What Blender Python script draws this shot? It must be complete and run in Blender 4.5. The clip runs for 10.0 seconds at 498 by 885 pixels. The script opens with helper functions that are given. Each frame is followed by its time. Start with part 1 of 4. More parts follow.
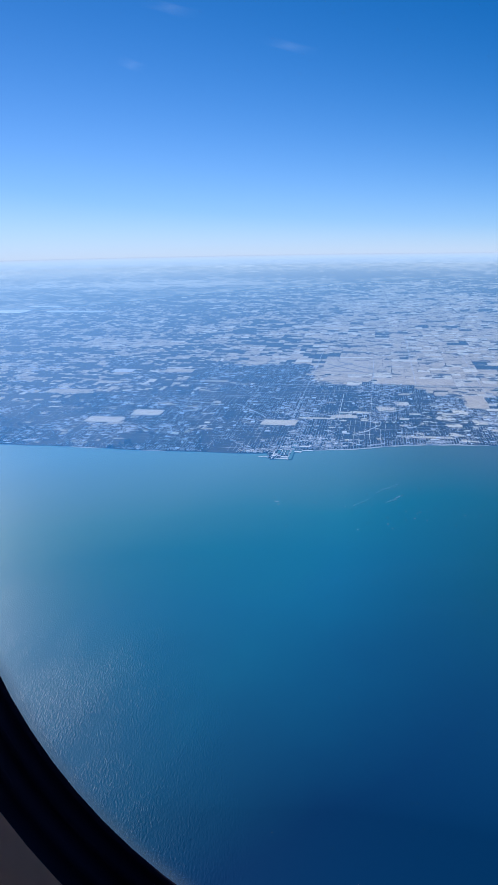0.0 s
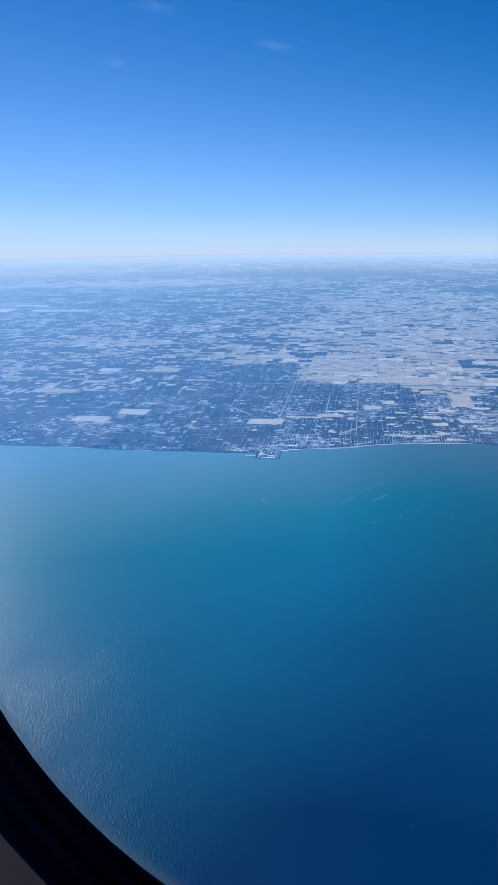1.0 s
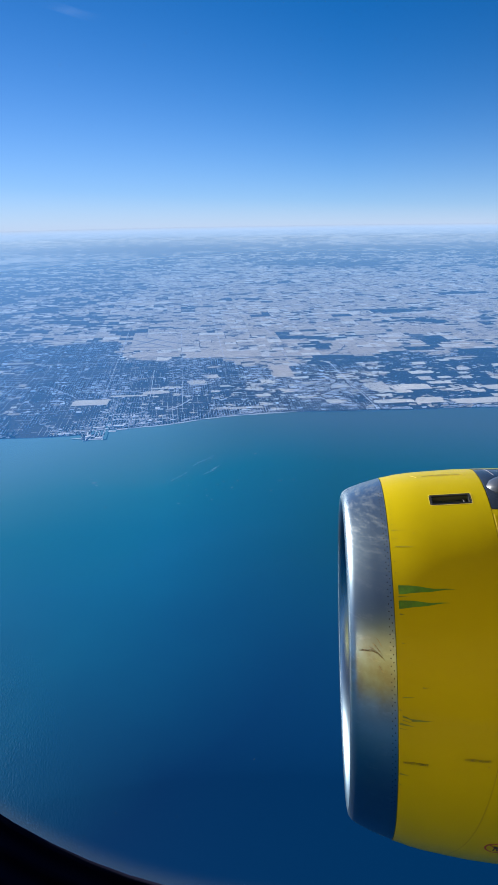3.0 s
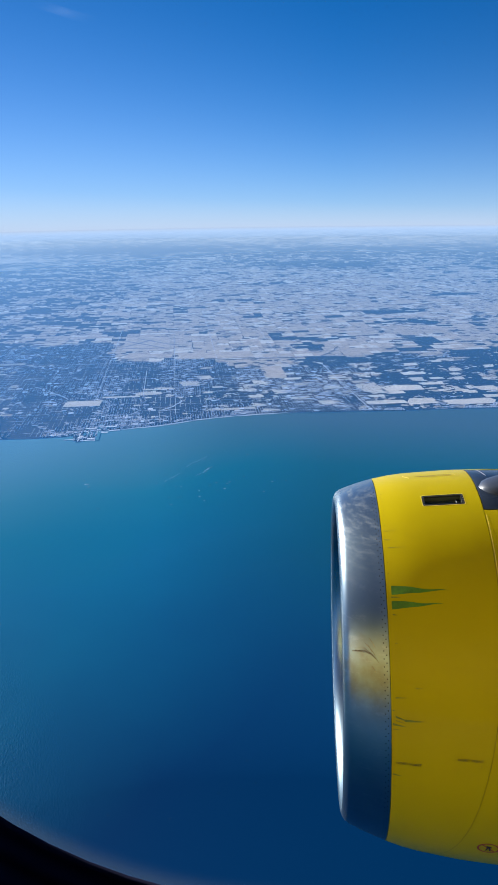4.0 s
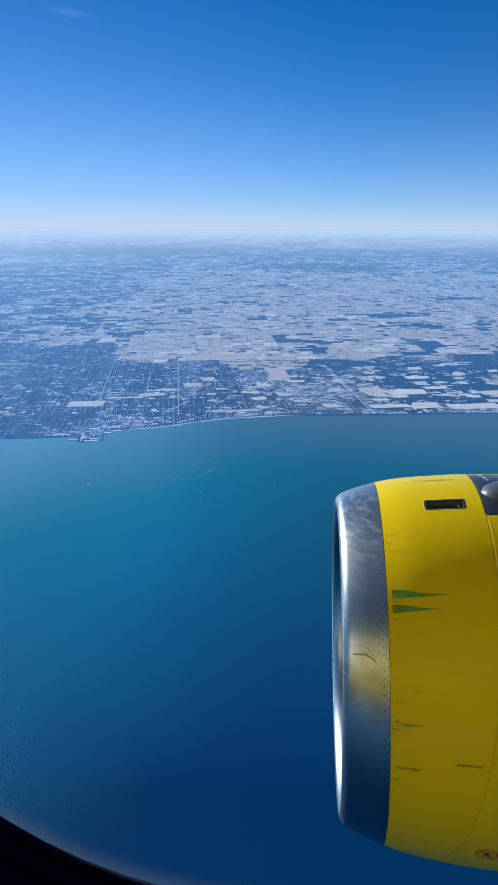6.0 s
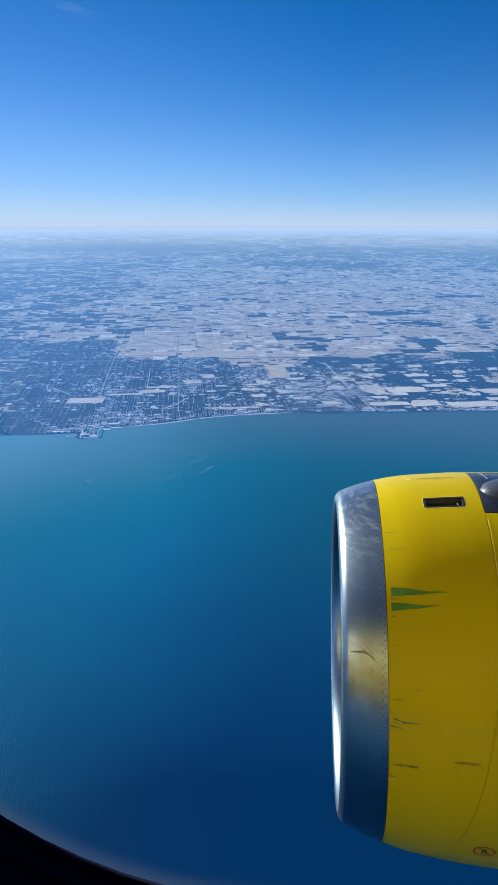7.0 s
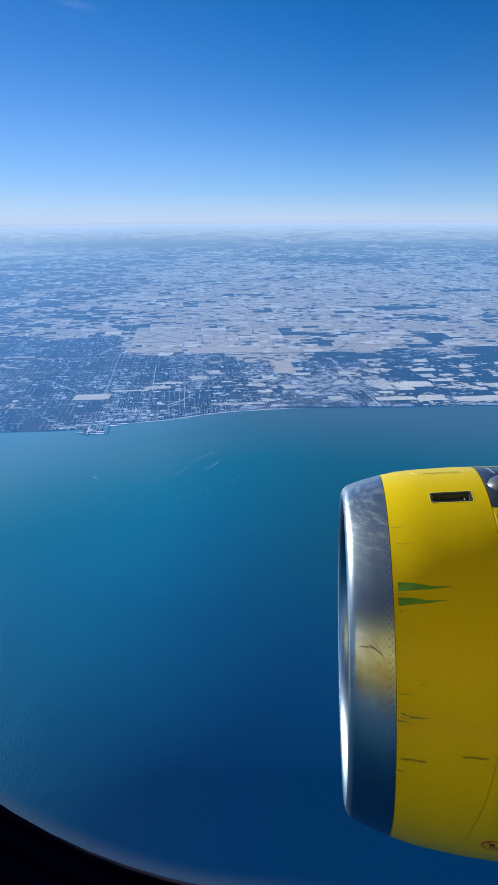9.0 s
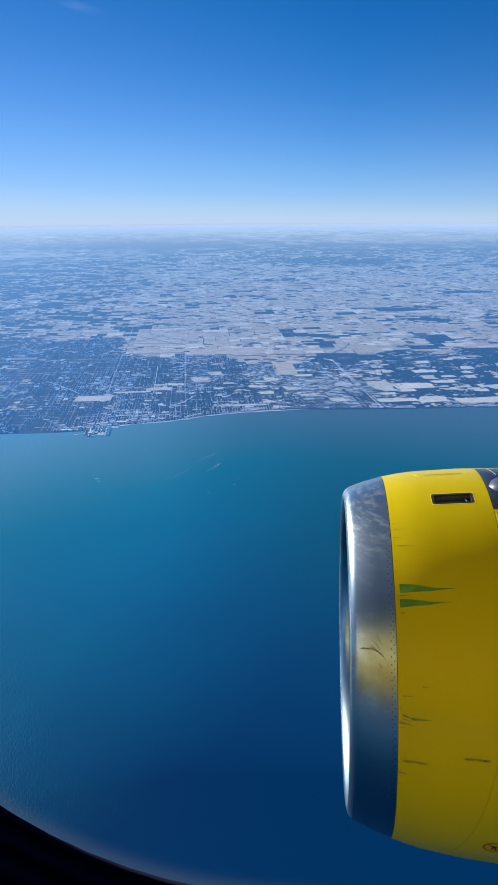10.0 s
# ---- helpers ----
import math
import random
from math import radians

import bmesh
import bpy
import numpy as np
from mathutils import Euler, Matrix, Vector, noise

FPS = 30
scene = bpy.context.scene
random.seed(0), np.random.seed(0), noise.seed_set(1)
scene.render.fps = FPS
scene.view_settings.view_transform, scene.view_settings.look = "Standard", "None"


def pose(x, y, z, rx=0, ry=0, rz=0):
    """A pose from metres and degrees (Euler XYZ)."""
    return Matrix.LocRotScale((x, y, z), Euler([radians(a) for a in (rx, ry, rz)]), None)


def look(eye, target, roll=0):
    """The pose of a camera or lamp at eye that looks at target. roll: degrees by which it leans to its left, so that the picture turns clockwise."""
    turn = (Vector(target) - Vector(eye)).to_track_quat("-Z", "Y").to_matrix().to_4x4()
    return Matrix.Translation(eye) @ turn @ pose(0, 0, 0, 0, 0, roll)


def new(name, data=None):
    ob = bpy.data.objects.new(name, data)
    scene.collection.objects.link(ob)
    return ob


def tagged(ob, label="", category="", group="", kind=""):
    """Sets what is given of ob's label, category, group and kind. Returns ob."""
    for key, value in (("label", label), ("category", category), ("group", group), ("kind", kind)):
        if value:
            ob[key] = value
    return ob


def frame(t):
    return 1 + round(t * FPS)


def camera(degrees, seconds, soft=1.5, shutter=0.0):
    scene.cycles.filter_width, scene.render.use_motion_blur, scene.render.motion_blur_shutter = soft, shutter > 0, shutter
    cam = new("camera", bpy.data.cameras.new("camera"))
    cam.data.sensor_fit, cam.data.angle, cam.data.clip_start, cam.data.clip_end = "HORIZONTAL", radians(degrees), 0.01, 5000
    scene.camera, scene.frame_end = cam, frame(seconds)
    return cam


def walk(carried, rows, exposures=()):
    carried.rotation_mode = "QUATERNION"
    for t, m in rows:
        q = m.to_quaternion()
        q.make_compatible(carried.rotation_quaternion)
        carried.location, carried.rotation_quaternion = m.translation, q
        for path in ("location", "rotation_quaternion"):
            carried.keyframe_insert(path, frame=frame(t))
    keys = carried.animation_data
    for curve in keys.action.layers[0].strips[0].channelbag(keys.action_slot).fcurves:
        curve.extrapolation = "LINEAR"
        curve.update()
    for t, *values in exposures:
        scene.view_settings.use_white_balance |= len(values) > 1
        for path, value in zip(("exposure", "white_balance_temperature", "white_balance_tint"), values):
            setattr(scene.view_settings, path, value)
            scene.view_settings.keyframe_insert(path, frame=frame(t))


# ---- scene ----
EYE = 160.0     # height of the eye over the lake; the far country below is laid out at one twenty-fifth

# ---- camera ----
cam = camera(36.79, 10.0)
ROWS = [
    (0.0, 0.0106, 0.0086, 74.08, 0.96, 21.65),
    (0.5, 0.0113, 0.0072, 74.07, 0.78, 21.28),
    (1.0, 0.0130, 0.0072, 74.00, 0.90, 20.62),
    (1.5, 0.0082, 0.0050, 73.45, 0.81, 16.41),
    (2.0, 0.0050, 0.0013, 72.44, 0.55, 12.02),
    (2.5, 0.0000, 0.0004, 71.44, 0.72, 8.35),
    (3.0, -0.0045, -0.0054, 72.01, 0.95, 6.93),
    (4.5, -0.0064, -0.0061, 72.08, 0.77, 6.33),
    (5.0, -0.0062, -0.0061, 72.10, 0.69, 6.53),
    (5.5, -0.0060, -0.0069, 72.33, 0.40, 6.75),
    (7.0, -0.0055, -0.0062, 72.03, 0.01, 6.83),
    (7.5, -0.0053, -0.0062, 72.13, 0.00, 7.05),
    (8.0, -0.0052, -0.0055, 71.94, 0.34, 7.37),
    (8.5, -0.0050, -0.0063, 71.60, 0.58, 7.37),
    (9.0, -0.0048, -0.0063, 71.70, 0.45, 7.19),
    (9.5, -0.0046, -0.0063, 71.77, 0.37, 7.14),
    (10.0, -0.0045, -0.0063, 71.81, 0.46, 7.31),
]
EXPOSURE = 1.12
walk(cam, [(t, pose(x, 0, EYE + z, rx, ry, rz)) for t, x, z, rx, ry, rz in ROWS], [(0.0, EXPOSURE + 0.09), (0.5, EXPOSURE + 0.09), (1.0, EXPOSURE + 0.06), (1.5, EXPOSURE + 0.02), (2.0, EXPOSURE), (2.5, EXPOSURE + 0.08), (3.0, EXPOSURE + 0.02), (10.0, EXPOSURE)])

# ---- sky and sun ----
SUN_AZ, SUN_EL = -54.0, 16.5          # degrees from straight out of the window, towards the nose is minus
world = bpy.data.worlds.new("sky")
scene.world = world
world.use_nodes = True
wn, wl = world.node_tree.nodes, world.node_tree.links
sky = wn.new("ShaderNodeTexSky")
sky.sky_type, sky.sun_disc = "NISHITA", False
sky.sun_elevation, sky.sun_rotation = radians(SUN_EL), radians(SUN_AZ)
sky.altitude, sky.air_density, sky.dust_density, sky.ozone_density = 5000, 1.0, 0.15, 5.0
coord, lift = wn.new("ShaderNodeTexCoord"), wn.new("ShaderNodeVectorMath")
lift.operation, lift.inputs[1].default_value = "ADD", (0, 0, 0.036)   # the horizon lies below eye level
wl.new(coord.outputs["Generated"], lift.inputs[0])
wl.new(lift.outputs[0], sky.inputs["Vector"])
deep = wn.new("ShaderNodeHueSaturation")
deep.inputs["Saturation"].default_value = 1.5
deep.inputs["Hue"].default_value = 0.502
wl.new(sky.outputs[0], deep.inputs["Color"])
# pale haze low over the horizon
apart, rate, fall, veil = (wn.new("ShaderNode" + k) for k in ("SeparateXYZ", "Math", "Math", "Mix"))
wl.new(lift.outputs[0], apart.inputs[0])
rate.operation = "DIVIDE"
sunward, depth_ = wn.new("ShaderNodeMath"), wn.new("ShaderNodeMath")
sunward.operation, sunward.use_clamp, sunward.inputs[1].default_value = "MULTIPLY", True, -1.4   # brighter, deeper haze on the sun's side
depth_.operation, depth_.inputs[1].default_value, depth_.inputs[2].default_value = "MULTIPLY_ADD", -0.055, -0.062
wl.new(apart.outputs["X"], sunward.inputs[0])
purity = wn.new("ShaderNodeMath")          # paler near the sun, purer blue away from it
purity.operation, purity.inputs[1].default_value, purity.inputs[2].default_value = "MULTIPLY_ADD", 0.42, 1.56
wl.new(apart.outputs["X"], purity.inputs[0])
wl.new(purity.outputs[0], deep.inputs["Saturation"])
wl.new(sunward.outputs[0], depth_.inputs[0])
wl.new(depth_.outputs[0], rate.inputs[1])
fall.operation, fall.inputs[0].default_value = "POWER", math.e
wl.new(apart.outputs["Z"], rate.inputs[0])
wl.new(rate.outputs[0], fall.inputs[1])
veil.data_type, veil.clamp_factor = "RGBA", True
veil.inputs["B"].default_value = (4.6, 5.7, 7.7, 1)
wl.new(fall.outputs[0], veil.inputs["Factor"])
wl.new(deep.outputs[0], veil.inputs["A"])
wl.new(veil.outputs["Result"], wn["Background"].inputs["Color"])
wn["Background"].inputs["Strength"].default_value = 0.0535
sun = new("sun", bpy.data.lights.new("sun", "SUN"))
sun.data.energy, sun.data.angle, sun.data.color = 5.0, radians(0.6), (1.0, 0.97, 0.93)
a, e = radians(SUN_AZ), radians(SUN_EL)
sun.matrix_world = look((math.sin(a) * math.cos(e) * 40, math.cos(a) * math.cos(e) * 40, EYE + math.sin(e) * 40), (0, 0, EYE))


# ---- materials ----
class Nodes:
    """A material's node tree with short ways to add and join nodes."""

    def __init__(self, name):
        self.mat = bpy.data.materials.new(name)
        self.mat.use_nodes = True
        self.n, self.l = self.mat.node_tree.nodes, self.mat.node_tree.links
        self.bsdf = self.n["Principled BSDF"]

    def put(self, socket, value):
        if isinstance(value, bpy.types.NodeSocket):
            self.l.new(value, socket)
        elif isinstance(value, (tuple, list)) and len(value) == 3 and socket.type == "RGBA":
            socket.default_value = (*value, 1)
        else:
            socket.default_value = value

    def set(self, **kw):
        for k, v in kw.items():
            self.put(self.bsdf.inputs[k.replace("_", " ")], v)
        return self

    def coords(self, scale=(1, 1, 1), space="Object", turn=0.0):
        c, m = self.n.new("ShaderNodeTexCoord"), self.n.new("ShaderNodeMapping")
        m.inputs["Scale"].default_value = scale
        m.inputs["Rotation"].default_value = (0, 0, radians(turn))
        self.l.new(c.outputs[space], m.inputs["Vector"])
        return m.outputs[0]

    def noise(self, vec, scale, detail=4, rough=0.55):
        t = self.n.new("ShaderNodeTexNoise")
        t.inputs["Scale"].default_value, t.inputs["Detail"].default_value, t.inputs["Roughness"].default_value = scale, detail, rough
        self.put(t.inputs["Vector"], vec)
        return t.outputs["Fac"]

    def voronoi(self, vec, scale, out="Color"):
        t = self.n.new("ShaderNodeTexVoronoi")
        t.inputs["Scale"].default_value = scale
        self.put(t.inputs["Vector"], vec)
        return t.outputs[out]

    def ramp(self, fac, stops):
        r = self.n.new("ShaderNodeValToRGB")
        while len(r.color_ramp.elements) < len(stops):
            r.color_ramp.elements.new(0.5)
        for el, (p, c) in zip(r.color_ramp.elements, stops):
            el.position = p
            el.color = (*c, 1) if isinstance(c, tuple) else (c, c, c, 1)
        self.put(r.inputs["Fac"], fac)
        return r.outputs["Color"]

    def mix(self, fac, a, b, mode="MIX"):
        m = self.n.new("ShaderNodeMix")
        m.data_type, m.blend_type = "RGBA", mode
        self.put(m.inputs["Factor"], fac)
        self.put(m.inputs["A"], a)
        self.put(m.inputs["B"], b)
        return m.outputs["Result"]

    def math(self, op, a, b=0.0):
        m = self.n.new("ShaderNodeMath")
        m.operation = op
        self.put(m.inputs[0], a)
        self.put(m.inputs[1], b)
        return m.outputs[0]

    def bump(self, height, strength=0.3, distance=0.01):
        b = self.n.new("ShaderNodeBump")
        b.inputs["Strength"].default_value, b.inputs["Distance"].default_value = strength, distance
        self.put(b.inputs["Height"], height)
        self.put(self.bsdf.inputs["Normal"], b.outputs[0])
        return self

    def island(self):
        return self.n.new("ShaderNodeNewGeometry").outputs["Random Per Island"]

    def range(self):
        """Ground distance from the point under the aeroplane."""
        g, s, ln = self.n.new("ShaderNodeNewGeometry"), self.n.new("ShaderNodeVectorMath"), self.n.new("ShaderNodeVectorMath")
        s.operation, ln.operation = "MULTIPLY", "LENGTH"
        s.inputs[1].default_value = (1, 1, 0)
        self.l.new(g.outputs["Position"], s.inputs[0])
        self.l.new(s.outputs[0], ln.inputs[0])
        return ln.outputs["Value"]


def plain(name, color, rough=0.6, metal=0.0, grain=40.0, vary=0.12, bump=0.0, gloss=0.5):
    m = Nodes(name)
    n = m.noise(m.coords(), grain, 5)
    dark, light = tuple(c * (1 - vary) for c in color), tuple(min(1, c * (1 + vary)) for c in color)
    m.set(Base_Color=m.ramp(n, [(0.3, dark), (0.7, light)]), Roughness=rough, Metallic=metal, Specular_IOR_Level=gloss)
    if bump:
        m.bump(n, 0.3, bump)
    return m.mat


def make_yellow():
    m = Nodes("yellow_paint")
    c = m.coords()
    big, fine = m.noise(c, 2.2, 4), m.noise(c, 60, 4)
    streak = m.noise(m.coords((3, 40, 40)), 1.0, 4)
    col = m.ramp(big, [(0.3, (0.462, 0.360, 0.001)), (0.7, (0.506, 0.393, 0.001))])
    col = m.mix(m.math("MULTIPLY", m.ramp(streak, [(0.55, 0.0), (0.8, 1.0)]), 0.25), col, (0.394, 0.304, 0.001))
    m.set(Base_Color=col, Roughness=m.ramp(fine, [(0.2, 0.30), (0.8, 0.42)]), Specular_IOR_Level=0.07, Coat_Weight=0.10, Coat_Roughness=0.10)
    m.bump(m.noise(c, 6, 2), 0.05, 0.01)
    return m.mat


def make_lip():
    """Bare aluminium: bluish and smooth, with dull pale smears where it was rubbed."""
    m = Nodes("bare_metal")
    c = m.coords()
    cloud = m.noise(c, 3.0, 3, 0.5)
    sep = m.n.new("ShaderNodeSeparateXYZ")
    m.l.new(c, sep.inputs[0])
    crown = m.ramp(m.math("SUBTRACT", sep.outputs["Z"], EYE - 2.49), [(0.70, 0.0), (0.93, 1.0)])
    smear = m.noise(m.coords((6.0, 6.0, 30.0), turn=35), 2.0, 9, 0.72)
    worn = m.math("MULTIPLY", m.ramp(smear, [(0.47, 0.0), (0.66, 1.0)]), crown)
    col = m.ramp(cloud, [(0.3, (0.215, 0.30, 0.345)), (0.7, (0.285, 0.365, 0.40))])
    col = m.mix(m.math("MULTIPLY", worn, 0.42), col, (0.52, 0.49, 0.44))
    high = m.math("SUBTRACT", sep.outputs["Z"], EYE - 2.49)
    # brown scuff stain, banded to dim the fuselage's reflection on the lip
    flank = m.ramp(high, [(0.16, 0.0), (0.32, 1.0), (0.50, 1.0), (0.64, 0.0)])
    dim_stain = m.math("MULTIPLY", m.ramp(m.noise(m.coords((6.0, 6.0, 6.0)), 1.6, 5, 0.6), [(0.34, 0.25), (0.62, 1.0)]), flank)
    col = m.mix(m.math("MULTIPLY", dim_stain, 0.6), col, (0.17, 0.135, 0.085))
    rubs = m.ramp(m.noise(m.coords((9.0, 2.0, 26.0)), 1.5, 6, 0.7), [(0.56, 0.0), (0.66, 1.0)])      # wiped streaks round the lip
    col = m.mix(m.math("MULTIPLY", rubs, 0.16), col, (0.52, 0.55, 0.58))
    bright = m.ramp(m.math("MULTIPLY", m.math("SUBTRACT", sep.outputs["X"], 0.02), 4.0), [(0.10, 1.0), (0.34, 0.0)])   # lighter leading edge: the rim's highlight put into the colour
    col = m.mix(m.math("MULTIPLY", bright, 0.08), col, (0.56, 0.58, 0.60))
    rough = m.math("ADD", 0.32, m.math("ADD", m.math("MULTIPLY", worn, 0.08), m.math("MULTIPLY", bright, -0.05)))
    m.set(Base_Color=col, Metallic=m.math("SUBTRACT", m.ramp(high, [(0.30, 1.0), (0.80, 0.965)]), m.math("MULTIPLY", worn, 0.07)), Roughness=rough)
    m.bump(m.noise(m.coords((4.0, 4.0, 4.0)), 3.0, 3), 0.04, 0.01)
    return m.mat


def make_water():
    m = Nodes("lake_water")
    c = m.coords(turn=-12)
    # colour follows range and bearing from the aeroplane, some of it painted light
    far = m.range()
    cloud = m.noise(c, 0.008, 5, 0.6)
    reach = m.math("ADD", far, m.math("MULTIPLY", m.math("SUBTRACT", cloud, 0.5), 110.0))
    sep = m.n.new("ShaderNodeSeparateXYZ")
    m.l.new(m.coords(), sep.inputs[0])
    reach = m.math("SUBTRACT", reach, m.math("MULTIPLY", m.math("MAXIMUM", m.math("MULTIPLY", m.math("ADD", sep.outputs["X"], 88.0), 1.5), -20.0), m.ramp(m.math("DIVIDE", far, 640.0), [(0.45, 1.0), (0.88, 0.15)])))   # darker down the coast: weaker light off the sun's side put into the colour
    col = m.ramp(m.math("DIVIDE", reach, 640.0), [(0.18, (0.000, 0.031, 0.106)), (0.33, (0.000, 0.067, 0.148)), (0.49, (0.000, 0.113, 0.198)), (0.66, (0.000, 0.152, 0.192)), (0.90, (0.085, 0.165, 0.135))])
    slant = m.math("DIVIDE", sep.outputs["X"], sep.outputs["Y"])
    sunside_pale = m.math("MULTIPLY", m.ramp(m.math("DIVIDE", sep.outputs["X"], -400.0), [(0.18, 0.0), (0.52, 1.0)]), m.ramp(m.math("DIVIDE", far, 640.0), [(0.56, 0.0), (0.86, 1.0)]))
    col = m.mix(sunside_pale, col, (0.140, 0.305, 0.325))   # pale sediment off the shore, with sun-side glow painted in
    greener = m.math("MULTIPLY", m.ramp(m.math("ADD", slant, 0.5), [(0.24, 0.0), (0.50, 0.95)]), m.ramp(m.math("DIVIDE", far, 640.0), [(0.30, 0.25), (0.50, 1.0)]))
    col = m.mix(greener, col, m.ramp(m.math("DIVIDE", far, 640.0), [(0.30, (0.000, 0.030, 0.088)), (0.58, (0.000, 0.060, 0.057)), (0.70, (0.004, 0.075, 0.059)), (0.86, (0.062, 0.100, 0.088))]))   # darker and greener by bearing: dimmer view painted in, silt at the edge
    swell = m.noise(m.coords((0.30, 1.3, 1), turn=35), 0.9, 3)
    ripple = m.noise(m.coords((0.9, 2.6, 1), turn=28), 1.2, 3)
    lanes = m.n.new("ShaderNodeMapping")
    lanes.vector_type = "TEXTURE"
    lanes.inputs["Rotation"].default_value, lanes.inputs["Scale"].default_value = (0, 0, radians(22)), (0.55, 1.9, 1.0)
    m.l.new(m.n.new("ShaderNodeTexCoord").outputs["Object"], lanes.inputs["Vector"])
    gusts = m.ramp(m.noise(m.coords((0.030, 0.016, 1)), 1.0, 4, 0.6), [(0.40, 0.40), (0.64, 1.0)])
    gusts = m.math("MULTIPLY", gusts, m.ramp(m.math("DIVIDE", far, 640.0), [(0.36, 1.0), (0.56, 0.30)]))
    gusts = m.math("MULTIPLY", gusts, m.ramp(m.math("MULTIPLY", slant, -1.0), [(0.36, 0.07), (0.66, 1.0)]))   # wind-ruffled water up the coast
    gleam = m.math("SUBTRACT", 0.060, m.math("MULTIPLY", gusts, 0.038))
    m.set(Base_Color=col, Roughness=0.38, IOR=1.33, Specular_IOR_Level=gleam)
    m.bump(m.math("MULTIPLY", gusts, m.mix(0.6, m.mix(0.5, swell, ripple), m.noise(lanes.outputs[0], 1.0, 3))), 0.9, 0.42)
    return m.mat


def make_country():
    """Winter woods, scrub and built-up land, dark, with snow lying in the open spots."""
    m = Nodes("winter_land")
    c = m.coords(turn=-12)
    spots = m.noise(c, 0.24, 7, 0.75)
    block = m.ramp(m.voronoi(c, 0.22, "Distance"), [(0.2, 0.3), (0.9, 1.0)])
    col = m.ramp(spots, [(0.38, (0.006, 0.011, 0.019)), (0.56, (0.015, 0.023, 0.034)), (0.66, (0.05, 0.058, 0.07)), (0.73, (0.34, 0.34, 0.35))])
    col = m.mix(0.3, col, m.mix(1.0, block, (0.012, 0.018, 0.03), "MULTIPLY"))
    grain = m.noise(m.coords((1.0, 0.5, 1), turn=-12), 1.7, 4, 0.7)
    col = m.mix(m.math("MULTIPLY", m.ramp(grain, [(0.60, 0.0), (0.67, 1.0)]), 0.6), col, (0.23, 0.27, 0.34))   # snow on lawns and between the trees
    m.set(Base_Color=col, Roughness=0.95, Specular_IOR_Level=0.1)
    return m.mat


def make_field(name, a, b, earth=(0.40, 0.35, 0.30)):
    m = Nodes(name)
    c = m.coords(turn=-12)
    rows = m.noise(m.coords((0.12, 1.6, 1), turn=-12), 0.6, 3)
    blot = m.noise(c, 0.09, 5, 0.6)
    col = m.mix(m.island(), a, b)
    col = m.mix(m.math("MULTIPLY", m.ramp(blot, [(0.45, 0.0), (0.75, 1.0)]), 0.45), col, tuple(x * 0.55 for x in a))
    broad = m.noise(c, 0.014, 3, 0.5)
    col = m.mix(m.math("MULTIPLY", m.ramp(broad, [(0.45, 0.0), (0.68, 1.0)]), 0.35), col, earth)
    col = m.mix(m.math("MULTIPLY", rows, 0.15), col, (0.2, 0.2, 0.21))
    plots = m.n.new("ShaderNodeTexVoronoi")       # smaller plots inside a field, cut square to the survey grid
    plots.distance, plots.inputs["Scale"].default_value = "CHEBYCHEV", 0.16
    m.put(plots.inputs["Vector"], c)
    tone = m.n.new("ShaderNodeSeparateColor")
    m.l.new(plots.outputs["Color"], tone.inputs[0])
    col = m.mix(m.math("MULTIPLY", m.ramp(tone.outputs[0], [(0.45, 0.0), (0.95, 1.0)]), 0.42), col, tuple(x * 0.60 for x in a))
    scrub = m.ramp(m.noise(m.coords((0.55, 0.8, 1), turn=-12), 1.0, 5, 0.7), [(0.60, 0.0), (0.70, 1.0)])
    col = m.mix(m.math("MULTIPLY", scrub, 0.6), col, (0.05, 0.055, 0.06))     # bushes and furrows where the snow is thin
    m.set(Base_Color=col, Roughness=0.95, Specular_IOR_Level=0.1)
    return m.mat


